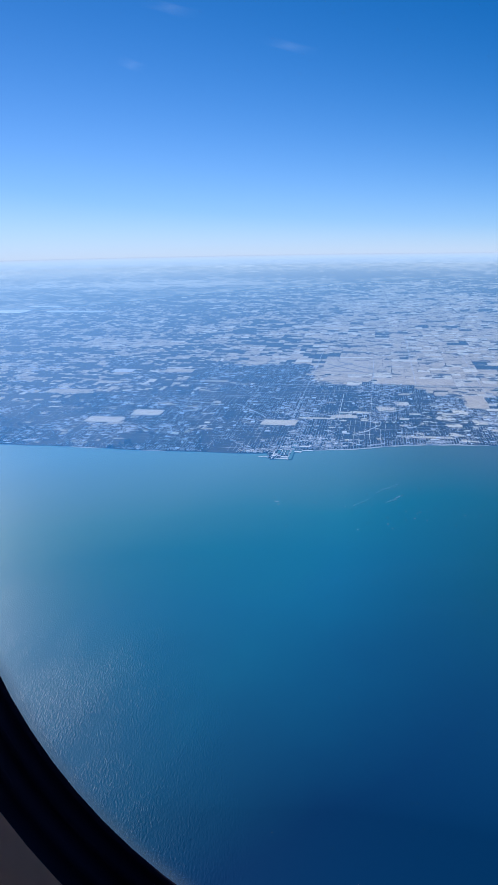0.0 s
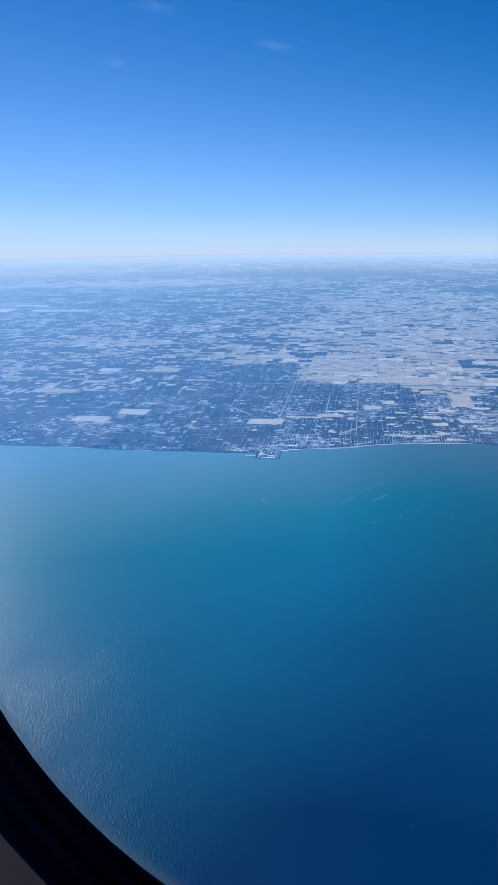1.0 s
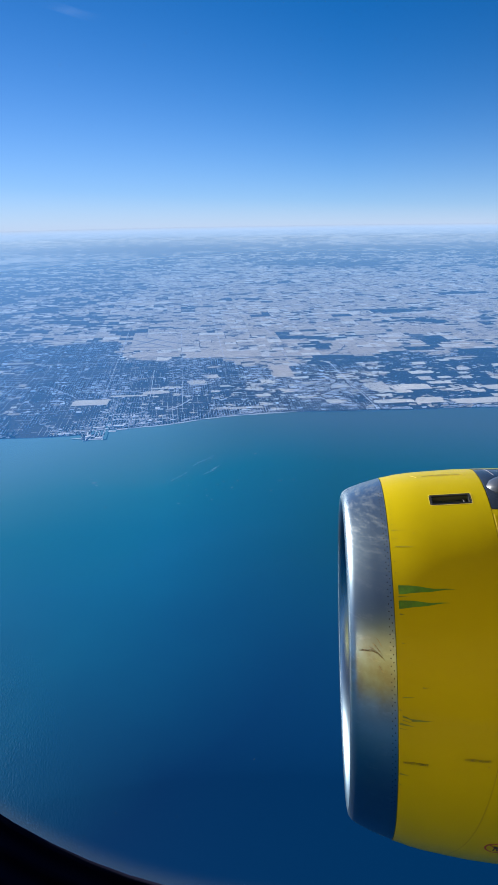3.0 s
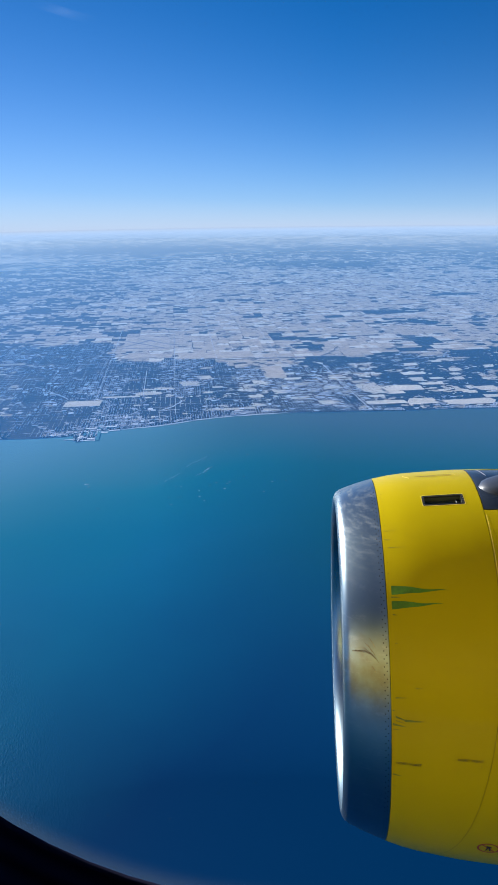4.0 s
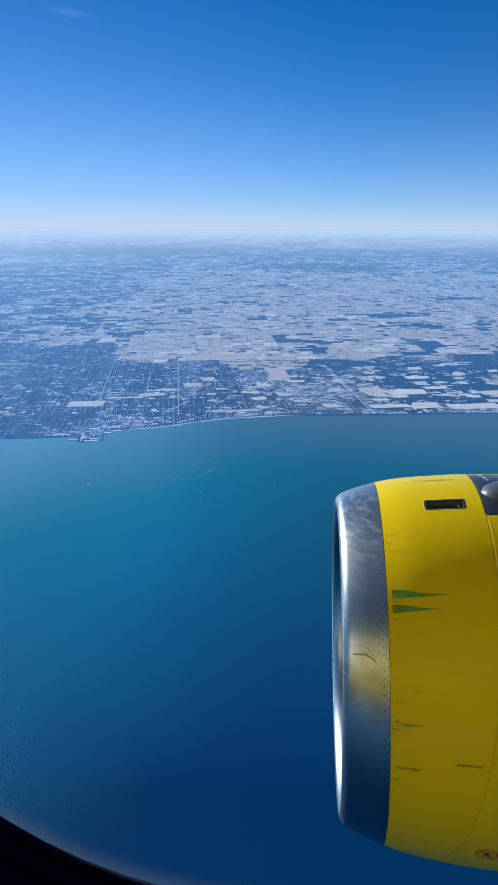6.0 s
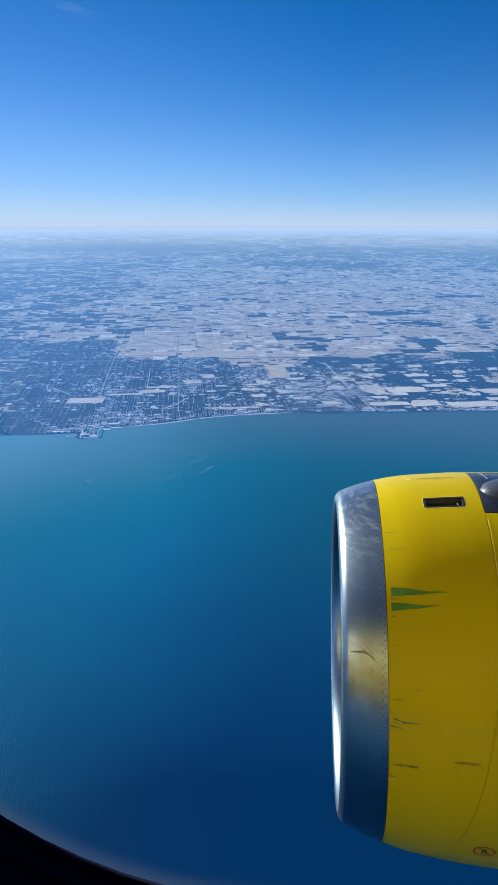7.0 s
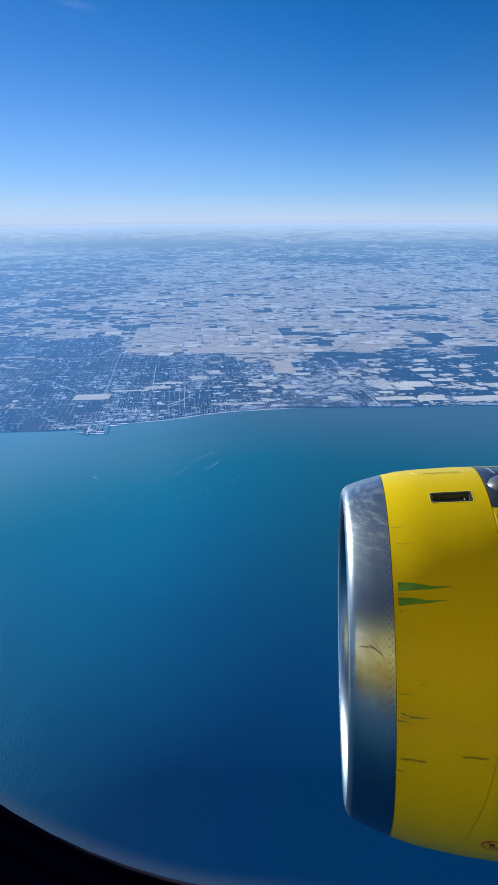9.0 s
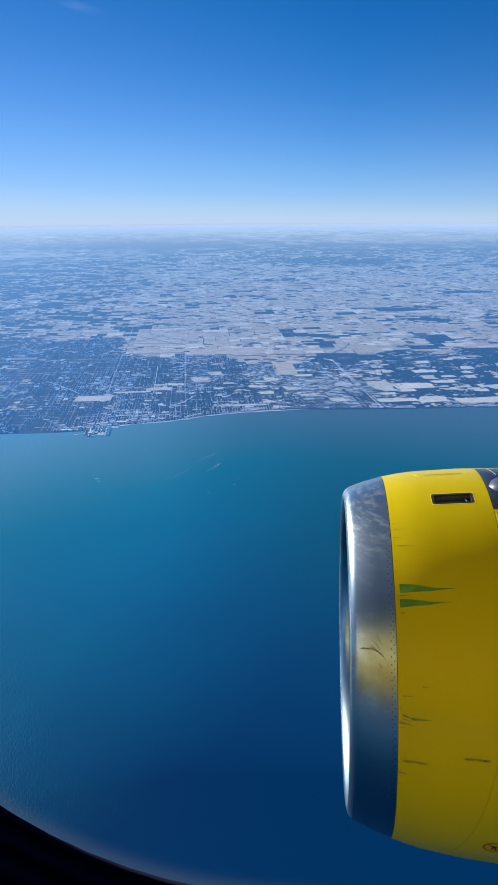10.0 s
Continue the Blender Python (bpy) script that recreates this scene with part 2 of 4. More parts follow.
def make_haze():
    """Distance haze painted on a sheet: clear overhead, cover and tint grow with range."""
    m = Nodes("haze")
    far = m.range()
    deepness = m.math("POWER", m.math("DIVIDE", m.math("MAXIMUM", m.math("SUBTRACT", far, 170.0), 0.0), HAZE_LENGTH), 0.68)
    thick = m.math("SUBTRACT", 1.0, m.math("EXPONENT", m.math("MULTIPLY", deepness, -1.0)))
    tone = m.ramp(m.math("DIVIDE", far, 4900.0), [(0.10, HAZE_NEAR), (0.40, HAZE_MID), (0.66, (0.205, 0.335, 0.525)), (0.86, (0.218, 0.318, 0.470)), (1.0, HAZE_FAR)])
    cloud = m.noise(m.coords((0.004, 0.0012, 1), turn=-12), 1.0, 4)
    bank = m.ramp(m.math("DIVIDE", far, 4900.0), [(0.40, 0.0), (0.56, 0.30), (0.74, 0.74), (0.92, 1.0)])   # painted nearly solid along the horizon
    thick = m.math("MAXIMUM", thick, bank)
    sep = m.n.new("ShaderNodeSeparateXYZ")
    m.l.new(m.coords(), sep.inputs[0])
    # extra haze painted on the sun's side
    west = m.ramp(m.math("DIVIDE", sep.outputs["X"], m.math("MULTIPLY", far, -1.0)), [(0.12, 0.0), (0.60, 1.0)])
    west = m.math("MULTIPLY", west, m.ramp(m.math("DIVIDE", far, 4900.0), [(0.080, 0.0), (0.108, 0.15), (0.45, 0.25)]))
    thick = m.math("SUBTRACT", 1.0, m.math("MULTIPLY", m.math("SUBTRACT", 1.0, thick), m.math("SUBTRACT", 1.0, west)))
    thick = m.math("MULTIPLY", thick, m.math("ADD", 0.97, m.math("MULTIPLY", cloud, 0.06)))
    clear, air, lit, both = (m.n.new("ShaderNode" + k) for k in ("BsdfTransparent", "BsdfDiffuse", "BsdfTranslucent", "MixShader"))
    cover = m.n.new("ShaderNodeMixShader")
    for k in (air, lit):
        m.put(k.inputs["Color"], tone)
    towards = m.n.new("ShaderNodeNormal")      # shading normal tilted to the sun, so the sheet reads as bright air
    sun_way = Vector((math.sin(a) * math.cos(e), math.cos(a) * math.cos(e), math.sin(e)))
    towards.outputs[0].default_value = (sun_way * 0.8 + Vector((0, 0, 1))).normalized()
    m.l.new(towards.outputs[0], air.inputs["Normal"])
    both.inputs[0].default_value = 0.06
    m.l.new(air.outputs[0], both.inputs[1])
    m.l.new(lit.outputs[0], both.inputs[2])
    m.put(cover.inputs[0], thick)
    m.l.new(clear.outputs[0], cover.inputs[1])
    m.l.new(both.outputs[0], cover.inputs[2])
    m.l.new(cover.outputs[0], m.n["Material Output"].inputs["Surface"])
    return m.mat


def make_pane():
    m = Nodes("clear_pane")
    clear, gloss, both = (m.n.new("ShaderNode" + k) for k in ("BsdfTransparent", "BsdfGlossy", "MixShader"))
    gloss.inputs["Roughness"].default_value = 0.02
    both.inputs[0].default_value = 0.004
    m.l.new(clear.outputs[0], both.inputs[1])
    m.l.new(gloss.outputs[0], both.inputs[2])
    m.l.new(both.outputs[0], m.n["Material Output"].inputs["Surface"])
    return m.mat


def make_rim():
    """Pane's blurred, glowing edge painted as cover: clear inside, milky at the seal."""
    m = Nodes("soft_pane_edge")
    uv = m.n.new("ShaderNodeUVMap")
    sep = m.n.new("ShaderNodeSeparateXYZ")
    m.l.new(uv.outputs[0], sep.inputs[0])
    v = m.ramp(sep.outputs["Y"], [(0.0, 0.0), (0.25, 0.05), (0.5, 0.20), (0.75, 0.42), (1.0, 0.55)])
    clear, milk, both = (m.n.new("ShaderNode" + k) for k in ("BsdfTransparent", "BsdfTranslucent", "MixShader"))
    milk.inputs["Color"].default_value = (0.027, 0.045, 0.072, 1)
    m.put(both.inputs[0], v)
    m.l.new(clear.outputs[0], both.inputs[1])
    m.l.new(milk.outputs[0], both.inputs[2])
    m.l.new(both.outputs[0], m.n["Material Output"].inputs["Surface"])
    return m.mat


# tints of the painted haze, from near to far
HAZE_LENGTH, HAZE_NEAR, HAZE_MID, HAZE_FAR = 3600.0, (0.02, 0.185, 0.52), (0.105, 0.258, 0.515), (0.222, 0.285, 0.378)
YELLOW, LIP, WATER, COUNTRY, HAZE, PANE, RIM = make_yellow(), make_lip(), make_water(), make_country(), make_haze(), make_pane(), make_rim()
SNOW_FIELD = make_field("snow_field", (0.86, 0.76, 0.60), (0.68, 0.60, 0.48))
STUBBLE = make_field("stubble_field", (0.52, 0.42, 0.305), (0.64, 0.52, 0.38))
ICE = plain("lake_ice", (0.55, 0.54, 0.52), 0.5, grain=0.05)
SAND = plain("snowy_beach", (0.62, 0.60, 0.58), 0.9, grain=0.4)
ROAD = plain("road_snow", (0.58, 0.55, 0.52), 0.9, grain=0.2)
ROOF = make_field("roofs", (0.85, 0.86, 0.88), (0.12, 0.13, 0.15), (0.34, 0.37, 0.42))
YARD = make_field("snowy_yards", (0.76, 0.77, 0.78), (0.44, 0.47, 0.52), (0.36, 0.39, 0.44))
CONCRETE = plain("concrete", (0.72, 0.70, 0.66), 0.8, grain=0.5)
CANOPY = plain("bare_woods", (0.035, 0.042, 0.05), 0.95, grain=0.5)
FOAM = plain("foam", (0.19, 0.35, 0.39), 0.7, grain=1.0)
RUBBER = plain("black_rubber", (0.004, 0.005, 0.026), 0.75, grain=80, gloss=0.12)
LINING = plain("cabin_plastic", (0.86, 0.75, 0.71), 0.55, grain=120, vary=0.04)
DARK = plain("dark_grey_paint", (0.018, 0.024, 0.034), 0.25, grain=12)
GREY = plain("grey_paint", (0.20, 0.22, 0.24), 0.4, grain=14)
BLACK = plain("black_marking", (0.012, 0.012, 0.01), 0.5, grain=90)
GREEN = plain("green_primer", (0.078, 0.200, 0.004), 0.5, grain=30, vary=0.3)
OLIVE = plain("scuffed_primer", (0.15, 0.18, 0.006), 0.6, grain=60, vary=0.4)
RED = plain("red_marking", (0.36, 0.03, 0.01), 0.5, grain=50)
FAIRING = plain("fairing_paint", (0.045, 0.058, 0.088), 0.4, grain=14, gloss=0.3)
# lighter than the cowl's yellow, raised to bounce warm light onto the engine
FUSELAGE = plain("fuselage_paint", (0.90, 0.64, 0.14), 0.35, grain=3, vary=0.05, gloss=0.3)
ASPHALT = plain("cleared_asphalt", (0.22, 0.21, 0.20), 0.9, grain=0.3)
SCUFF = plain("scuffed_metal", (0.22, 0.18, 0.12), 0.55, grain=120, vary=0.5)
VENT = plain("vent_lining", (0.05, 0.06, 0.045), 0.4, grain=30)
# lighter than the cowl's yellow: carries painted edge highlights
PALE_EDGE = plain("pale_edge", (0.85, 0.68, 0.10), 0.35, grain=30)
WING = plain("wing_grey", (0.55, 0.56, 0.58), 0.4, grain=6, vary=0.05)
GAP = plain("panel_gap", (0.22, 0.155, 0.006), 0.7, grain=50)
DUCT = plain("duct_lining", (0.16, 0.16, 0.17), 0.5, grain=20)


# ---- helpers for meshes ----
def mesh_ob(name, verts, faces, material, parent=None, smooth=False, label=""):
    me = bpy.data.meshes.new(name)
    me.from_pydata([tuple(v) for v in verts], [], faces)
    me.materials.append(material)
    if smooth:
        me.shade_smooth()
    me.update()
    ob = new(name, me)
    if parent:
        ob.parent = parent
        ob.matrix_parent_inverse = Matrix.Translation(-parent.location)
    return tagged(ob, label=label)


def part(name, bm, material, parent, label="", smooth=True):
    me = bpy.data.meshes.new(name)
    bm.to_mesh(me)
    bm.free()
    me.materials.append(material)
    if smooth:
        me.shade_smooth()
    ob = new(name, me)
    if parent:
        ob.parent = parent
        ob.matrix_parent_inverse = Matrix.Translation(-parent.location)
    return tagged(ob, label=label)


def grid_faces(rows, cols, wrap=False, skip=()):
    out = []
    for i in range(rows - 1):
        for j in range(cols if wrap else cols - 1):
            if (i, j) not in skip:
                k = (j + 1) % cols
                out.append((i * cols + j, i * cols + k, (i + 1) * cols + k, (i + 1) * cols + j))
    return out


# ---- the country below: lake, land, haze ----
H = EYE
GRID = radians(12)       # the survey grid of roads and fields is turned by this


ALONG = 0.053            # where the country lies along the flight, half way through the passage


def to_world(u, v):
    return (H * (u * math.cos(GRID) - v * math.sin(GRID)), H * (u * math.sin(GRID) + v * math.cos(GRID)))


def to_grid(x, y):
    x, y = x / H, y / H
    return x * math.cos(GRID) + y * math.sin(GRID), -x * math.sin(GRID) + y * math.cos(GRID)


def step(a, b, x):
    t = min(max((x - a) / (b - a), 0), 1)
    return t * t * (3 - 2 * t)


def shore(u):
    """How far inland the waterline lies, along the grid."""
    q = u - ALONG
    v = 3.268 + 0.08 * step(-0.60, -0.36, q) + 0.175 * step(-0.42, 0.36, q) - 0.068 * max(0, q - 0.40) + 0.03 * max(0, -q - 1.2)
    v -= 0.108 * step(-0.535, -0.52, q) * (1 - step(-0.436, -0.430, q))     # made ground of the harbour
    return v + 0.012 * noise.noise((u * 4, 0.3, 0)) + 0.006 * noise.noise((u * 17, 7.3, 0))


def shore_range(az):
    """Ground distance to the waterline on a bearing, in eye heights."""
    lo, hi = 0.5, 30.6
    for _ in range(40):
        mid = (lo + hi) / 2
        u, v = to_grid(H * mid * math.sin(az), H * mid * math.cos(az))
        lo, hi = (mid, hi) if v < shore(u) else (lo, mid)
    return hi


EDGE = 30.6
bearings = [radians(-62 + 0.25 * i) for i in range(int(150 / 0.25) + 1) if -62 + 0.25 * i <= 88]
ranges = [min(shore_range(b), EDGE - 0.05) for b in bearings]
verts, faces = [], []
RINGS = 36
for b, r0 in zip(bearings, ranges):
    for i in range(RINGS):
        f = i / (RINGS - 1)
        r = r0 * (EDGE / r0) ** f
        verts.append((H * r * math.sin(b), H * r * math.cos(b), 0.04 if i == 0 else 0.12))
ground = mesh_ob("ground", verts, grid_faces(len(bearings), RINGS), COUNTRY)
tagged(ground, "dark winter country with woods and suburbs", "land", kind="structure")

verts, faces = [(0, 0, 0)], []
for i in range(721):
    b = radians(-180 + 0.5 * i)
    deg = -180 + 0.5 * i
    r = min(shore_range(b), EDGE - 0.05) + 0.004 if -62 <= deg <= 88 else EDGE
    for f in (0.15, 0.35, 0.6, 0.85, 1.0):
        verts.append((H * r * f * math.sin(b), H * r * f * math.cos(b), 0.0))
for i in range(720):
    p, q = 1 + 5 * i, 1 + 5 * (i + 1)
    faces.append((0, q, p))
    for k in range(4):
        faces.append((p + k, q + k, q + k + 1, p + k + 1))
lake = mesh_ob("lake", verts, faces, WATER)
tagged(lake, "blue-green lake, turbid near shore, painted paler towards the sun", "lake", kind="structure")

# the sheet that carries the painted distance haze
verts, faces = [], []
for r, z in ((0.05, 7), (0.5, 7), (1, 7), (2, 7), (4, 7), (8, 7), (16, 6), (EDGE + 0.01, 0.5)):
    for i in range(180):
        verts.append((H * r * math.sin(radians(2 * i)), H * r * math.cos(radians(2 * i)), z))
haze_ob = mesh_ob("haze_sheet", verts, grid_faces(8, 180, wrap=True), HAZE)
tagged(haze_ob, "see-through sheet painting distance haze over lake and land", "haze", kind="structure")


# faint wisps of cirrus, high and far off
def make_wisp():
    m = Nodes("cirrus")
    c = m.coords((1.0, 1.0, 1.0), "Generated")
    sep = m.n.new("ShaderNodeSeparateXYZ")
    m.l.new(c, sep.inputs[0])
    fade = 1.0
    for ax in "XZ":
        q = m.math("SUBTRACT", 1.0, m.math("MULTIPLY", m.math("ABSOLUTE", m.math("SUBTRACT", sep.outputs[ax], 0.5)), 2.0))
        fade = m.math("MULTIPLY", fade, m.math("MAXIMUM", q, 0.0))
    grain = m.noise(m.coords((0.004, 0.02, 0.03)), 1.0, 5)
    veil_ = m.math("MULTIPLY", m.math("MULTIPLY", m.math("POWER", fade, 1.6), grain), 0.026)
    clear, ice, both = (m.n.new("ShaderNode" + k) for k in ("BsdfTransparent", "BsdfTranslucent", "MixShader"))
    ice.inputs["Color"].default_value = (0.9, 0.93, 0.98, 1)
    m.put(both.inputs[0], veil_)
    m.l.new(clear.outputs[0], both.inputs[1])
    m.l.new(ice.outputs[0], both.inputs[2])
    m.l.new(both.outputs[0], m.n["Material Output"].inputs["Surface"])
    return m.mat


CIRRUS = make_wisp()
for az, el, wide, tall, tilt in ((-26.7, 14.2, 7.0, 0.8, -12), (-29.6, 10.9, 3.6, 0.8, -18), (-18.6, 11.9, 7.5, 0.7, -14)):
    a_, e_, d_ = radians(az), radians(el), 4200.0
    mid = Vector((math.sin(a_) * math.cos(e_), math.cos(a_) * math.cos(e_), math.sin(e_))) * d_ + Vector((0, 0, EYE))
    right = Vector((math.cos(a_), -math.sin(a_), 0))
    up = Vector((0, 0, 1))
    ax_, ay_ = right * math.cos(radians(tilt)) + up * math.sin(radians(tilt)), up * math.cos(radians(tilt)) - right * math.sin(radians(tilt))
    w_, h_ = d_ * radians(wide * 0.65), d_ * radians(tall * 0.8)
    vs = [mid + ax_ * (i / 8 - 0.5) * w_ + ay_ * ((j / 4 - 0.5) * h_ + 0.04 * h_ * math.sin(i * 0.9)) for i in range(9) for j in range(5)]
    tagged(mesh_ob("cirrus_cloud", vs, grid_faces(9, 5), CIRRUS), "faint white wisp of cirrus in blue sky", "cloud", kind="structure")


# ---- fields, towns, woods ----
rng = random.Random(4)


def land_noise(u, v, k):
    return noise.noise((u * k, v * k, 3.7))


# wooded tracts (minus) and cleared tracts (plus) on the farmland: middle, half sizes, weight
TRACTS = ((0.80, 5.62, 0.13, 0.16, -0.7), (0.92, 5.25, 0.13, 0.13, -0.6), (1.90, 6.85, 0.34, 0.16, -0.8), (1.95, 6.25, 0.40, 0.13, -0.8), (1.1, 9.5, 0.5, 0.25, -0.5),
          (-1.4, 6.7, 0.55, 0.5, -0.08), (-0.28, 6.55, 0.20, 0.12, -0.45), (0.05, 7.35, 0.26, 0.13, -0.4), (-0.46, 6.05, 0.10, 0.14, -0.5), (-2.2, 6.6, 0.6, 0.35, 0.3), (-1.35, 6.15, 0.3, 0.15, 0.3), (3.0, 8.0, 0.5, 0.3, -0.4), (0.45, 7.9, 0.35, 0.2, -0.35),
          (5.0, 15.0, 4.0, 2.0, -0.35), (-1.0, 17.0, 2.5, 1.3, -0.5), (-3.4, 14.6, 1.3, 0.7, 0.4), (-5.6, 14.0, 2.0, 0.8, 0.35), (2.4, 12.2, 0.9, 0.5, -0.4))


def town_edge(u):
    """How far inland the built-up land reaches."""
    u -= ALONG
    v = 4.92 - 0.26 * step(0.0, 0.45, u) - 0.42 * step(0.42, 0.47, u) * (1 - step(0.58, 0.62, u))
    v += 0.72 * step(-0.44, -0.56, u) - 1.0 * step(-1.1, -1.5, u) - 0.35 * step(-1.5, -2.2, u)
    return v + (0.10 + 0.35 * step(-0.5, -1.0, u)) * land_noise(u, 0.5, 3.1) + 0.05 * land_noise(u, 2.5, 11.0)


def cover(u, v):
    """The share of open, snow-covered land and of built-up land round a place."""
    u -= ALONG
    wob = 0.16 * land_noise(u, v, 2.2) + 0.06 * land_noise(u, v, 7.0)
    east = step(-1.45, 0.10, u - 0.05 * (v - 5) + wob * (2.0 + max(0, v - 6) * 0.5))
    farm = 0.46 + 0.44 * east - 0.34 * step(8.8, 12.0, v) * east + 0.10 * land_noise(u, v, 0.9)
    for bu, bv, ru, rv, k in TRACTS:
        e_ = ((u - bu + 0.5 * wob) / ru) ** 2 + ((v - bv + 0.5 * wob) / rv) ** 2
        if e_ < 6:
            farm += k * math.exp(-e_)
    if u > 0.72 + wob:
        wild = step(4.98, 4.82, v + 0.9 * wob + 0.12 * land_noise(u + 3, v, 6.0))
        farm += (0.05 + 0.20 * step(1.75, 2.3, u) - farm) * wild
        if v < 4.16 + wob:
            farm = 0.08 + 0.2 * step(1.75, 2.3, u)
    town = step(0.04, -0.04, v - town_edge(u + ALONG) + 0.4 * wob)
    if u > 0.72:
        town *= step(1.02, 0.92, u + wob) * step(4.6, 4.5, v)
    west = step(-0.55, -1.2, u + wob)
    farm = farm * (1 - town) + (0.03 + 0.21 * west) * town
    return farm, town * (1 - 0.30 * west)


def is_open(u, v, p, loose=0.16):
    """Woods and fields lie in tracts: a field where the drift of the land passes the share of open land."""
    k = 1.0 if v < 9.5 + rng.gauss(0, 0.6) else 0.55
    drift = 0.42 * land_noise(u, v * 1.15, 3.7 * k) + 0.50 * land_noise(u + 5, v * 1.2, 10.0 * k) + rng.gauss(0, loose)
    return p + 0.95 * drift > 0.5


def slab(store, u0, v0, u1, v1, z, skew=0.0):
    vs, fs = store
    k = len(vs)
    for u, v in ((u0, v0), (u1, v0), (u1 + skew, v1), (u0 + skew, v1)):
        vs.append((*to_world(u, v), z))
    fs.append((k, k + 1, k + 2, k + 3))


def box(store, u0, v0, u1, v1, z0, z1):
    vs, fs = store
    k = len(vs)
    for z in (z0, z1):
        for u, v in ((u0, v0), (u1, v0), (u1, v1), (u0, v1)):
            vs.append((*to_world(u, v), z))
    fs.extend(((k + 4, k + 5, k + 6, k + 7), (k, k + 1, k + 5, k + 4), (k + 1, k + 2, k + 6, k + 5), (k + 2, k + 3, k + 7, k + 6), (k + 3, k, k + 4, k + 7)))


def in_view(u, v, margin=0.0):
    x, y = to_world(u, v)
    return y > 0 and -0.98 - margin < math.atan2(x, y) < 0.62 + margin


# large open fields near the shore: middle, width, depth, lean
OPEN_FIELDS = ((-0.507, 3.852, 0.188, 0.110, 0.01), (-1.480, 3.825, 0.20, 0.12, 0.0), (-1.285, 4.005, 0.17, 0.13, 0.0), (-0.315, 3.965, 0.20, 0.030, 0.0))


def on_open_field(u, v):
    """Whether a place lies on one of the large open fields near the shore."""
    return any(abs(u - fu) < w * 0.5 + 0.004 and abs(v - fv) < d * 0.5 + 0.004 for fu, fv, w, d, _ in OPEN_FIELDS)


snow, stubble, hedges, yards = (([], []) for _ in range(4))


def patch_of_snow(store, u, v, a_, b_, n=9, z=0.22):
    """An uneven open patch, a_ by b_ from its middle."""
    vs, fs = store
    k = len(vs)
    turn = rng.random()
    for i in range(n):
        t = 2 * math.pi * (i + turn) / n
        q = rng.uniform(0.7, 1.25)
        c, s_ = math.cos(t), math.sin(t)
        m = max(abs(c), abs(s_))
        vs.append((*to_world(u + a_ * q * c / m ** 0.7, v + b_ * q * s_ / m ** 0.7), z))
    fs.append(tuple(range(k, k + n)))


def ragged(store, u, v, a_, b_, z=0.27, n=30):
    """An open or wooded patch with a ragged, notched edge."""
    vs, fs = store
    k = len(vs)
    seed = rng.uniform(0, 99)
    for i in range(n):
        t = 2 * math.pi * i / n
        q = 0.8 + 0.45 * noise.noise((seed + 1.3 * math.cos(t), 1.3 * math.sin(t), 0)) + 0.6 * noise.noise((seed, 4 * math.cos(t), 4 * math.sin(t))) + rng.uniform(-0.06, 0.06)
        c, s_ = math.cos(t), math.sin(t)
        m = max(abs(c), abs(s_)) ** 0.8
        q = max(q, 0.15)
        vs.append((*to_world(u + a_ * q * c / m, v + b_ * q * s_ / m), z))
    mid = len(vs)
    vs.append((*to_world(u, v), z))
    fs.extend((k + i, k + (i + 1) % n, mid) for i in range(n))


def split(u0, v0, u1, v1, depth):
    w, d = u1 - u0, v1 - v0
    if depth > 2 or (depth > 0 and rng.random() < 0.8):
        t = rng.choice((0.5, 0.5, 0.33, 0.67))
        if (w > d * 0.8) if rng.random() < 0.6 else (w > d * 1.7):
            m = u0 + w * t
            split(u0, v0, m, v1, depth - 1)
            split(m, v0, u1, v1, depth - 1)
        else:
            m = v0 + d * t
            split(u0, v0, u1, m, depth - 1)
            split(u0, m, u1, v1, depth - 1)
        return
    cu, cv = (u0 + u1) / 2, (v0 + v1) / 2
    if v0 < shore(cu) + 0.02:
        return
    p, town = cover(cu, cv)
    if town > 0.6 and min(w, d) > 0.03 and rng.random() < 0.6:
        return
    if not is_open(cu, cv, p):
        return
    g = min(w, d) * rng.choice((0.0, 0.0, 0.01, 0.03)) if p > 0.55 else min(w, d) * rng.choice((0.0, 0.03, 0.08))
    store = snow if rng.random() < 0.20 + 0.35 * land_noise(cu, cv, 2.0) else stubble
    if p > 0.6 or rng.random() < 0.55:
        slab(store, u0 + g, v0 + g * rng.uniform(0.3, 1.5), u1 - g, v1 - g, 0.2, rng.uniform(-1, 1) * g * 0.3)
    else:
        ragged(store, cu, cv, w * rng.uniform(0.5, 0.75), d * rng.uniform(0.4, 0.6), 0.2, 18)
    if p > 0.5 and v0 < 12:
        # hedgerows and farm lanes on the field's edge, and a copse now and then
        if rng.random() < 0.60:
            a_, b_ = sorted((rng.uniform(-0.3, 1.1), rng.uniform(-0.3, 1.1)))
            t_ = rng.uniform(0.0016, 0.0048) * (1 + max(0, v0 - 4.5) * 0.5)
            slab(hedges, u0 + w * max(a_, 0), v0 - t_, u0 + w * min(b_, 1), v0 + t_, 0.29)
        if rng.random() < 0.20:
            a_, b_ = sorted((rng.uniform(-0.3, 1.1), rng.uniform(-0.3, 1.1)))
            t_ = rng.uniform(0.0008, 0.0020)
            slab(hedges, u0 - t_, v0 + d * max(a_, 0), u0 + t_, v0 + d * min(b_, 1), 0.29)
        if rng.random() < 0.30:
            a_ = rng.choice((0.006, 0.010, 0.018, 0.030)) * rng.uniform(0.7, 1.3)
            ragged(hedges, rng.uniform(u0, u1), rng.uniform(v0, v1), a_, a_ * rng.uniform(0.4, 1.0), 0.3, 12)


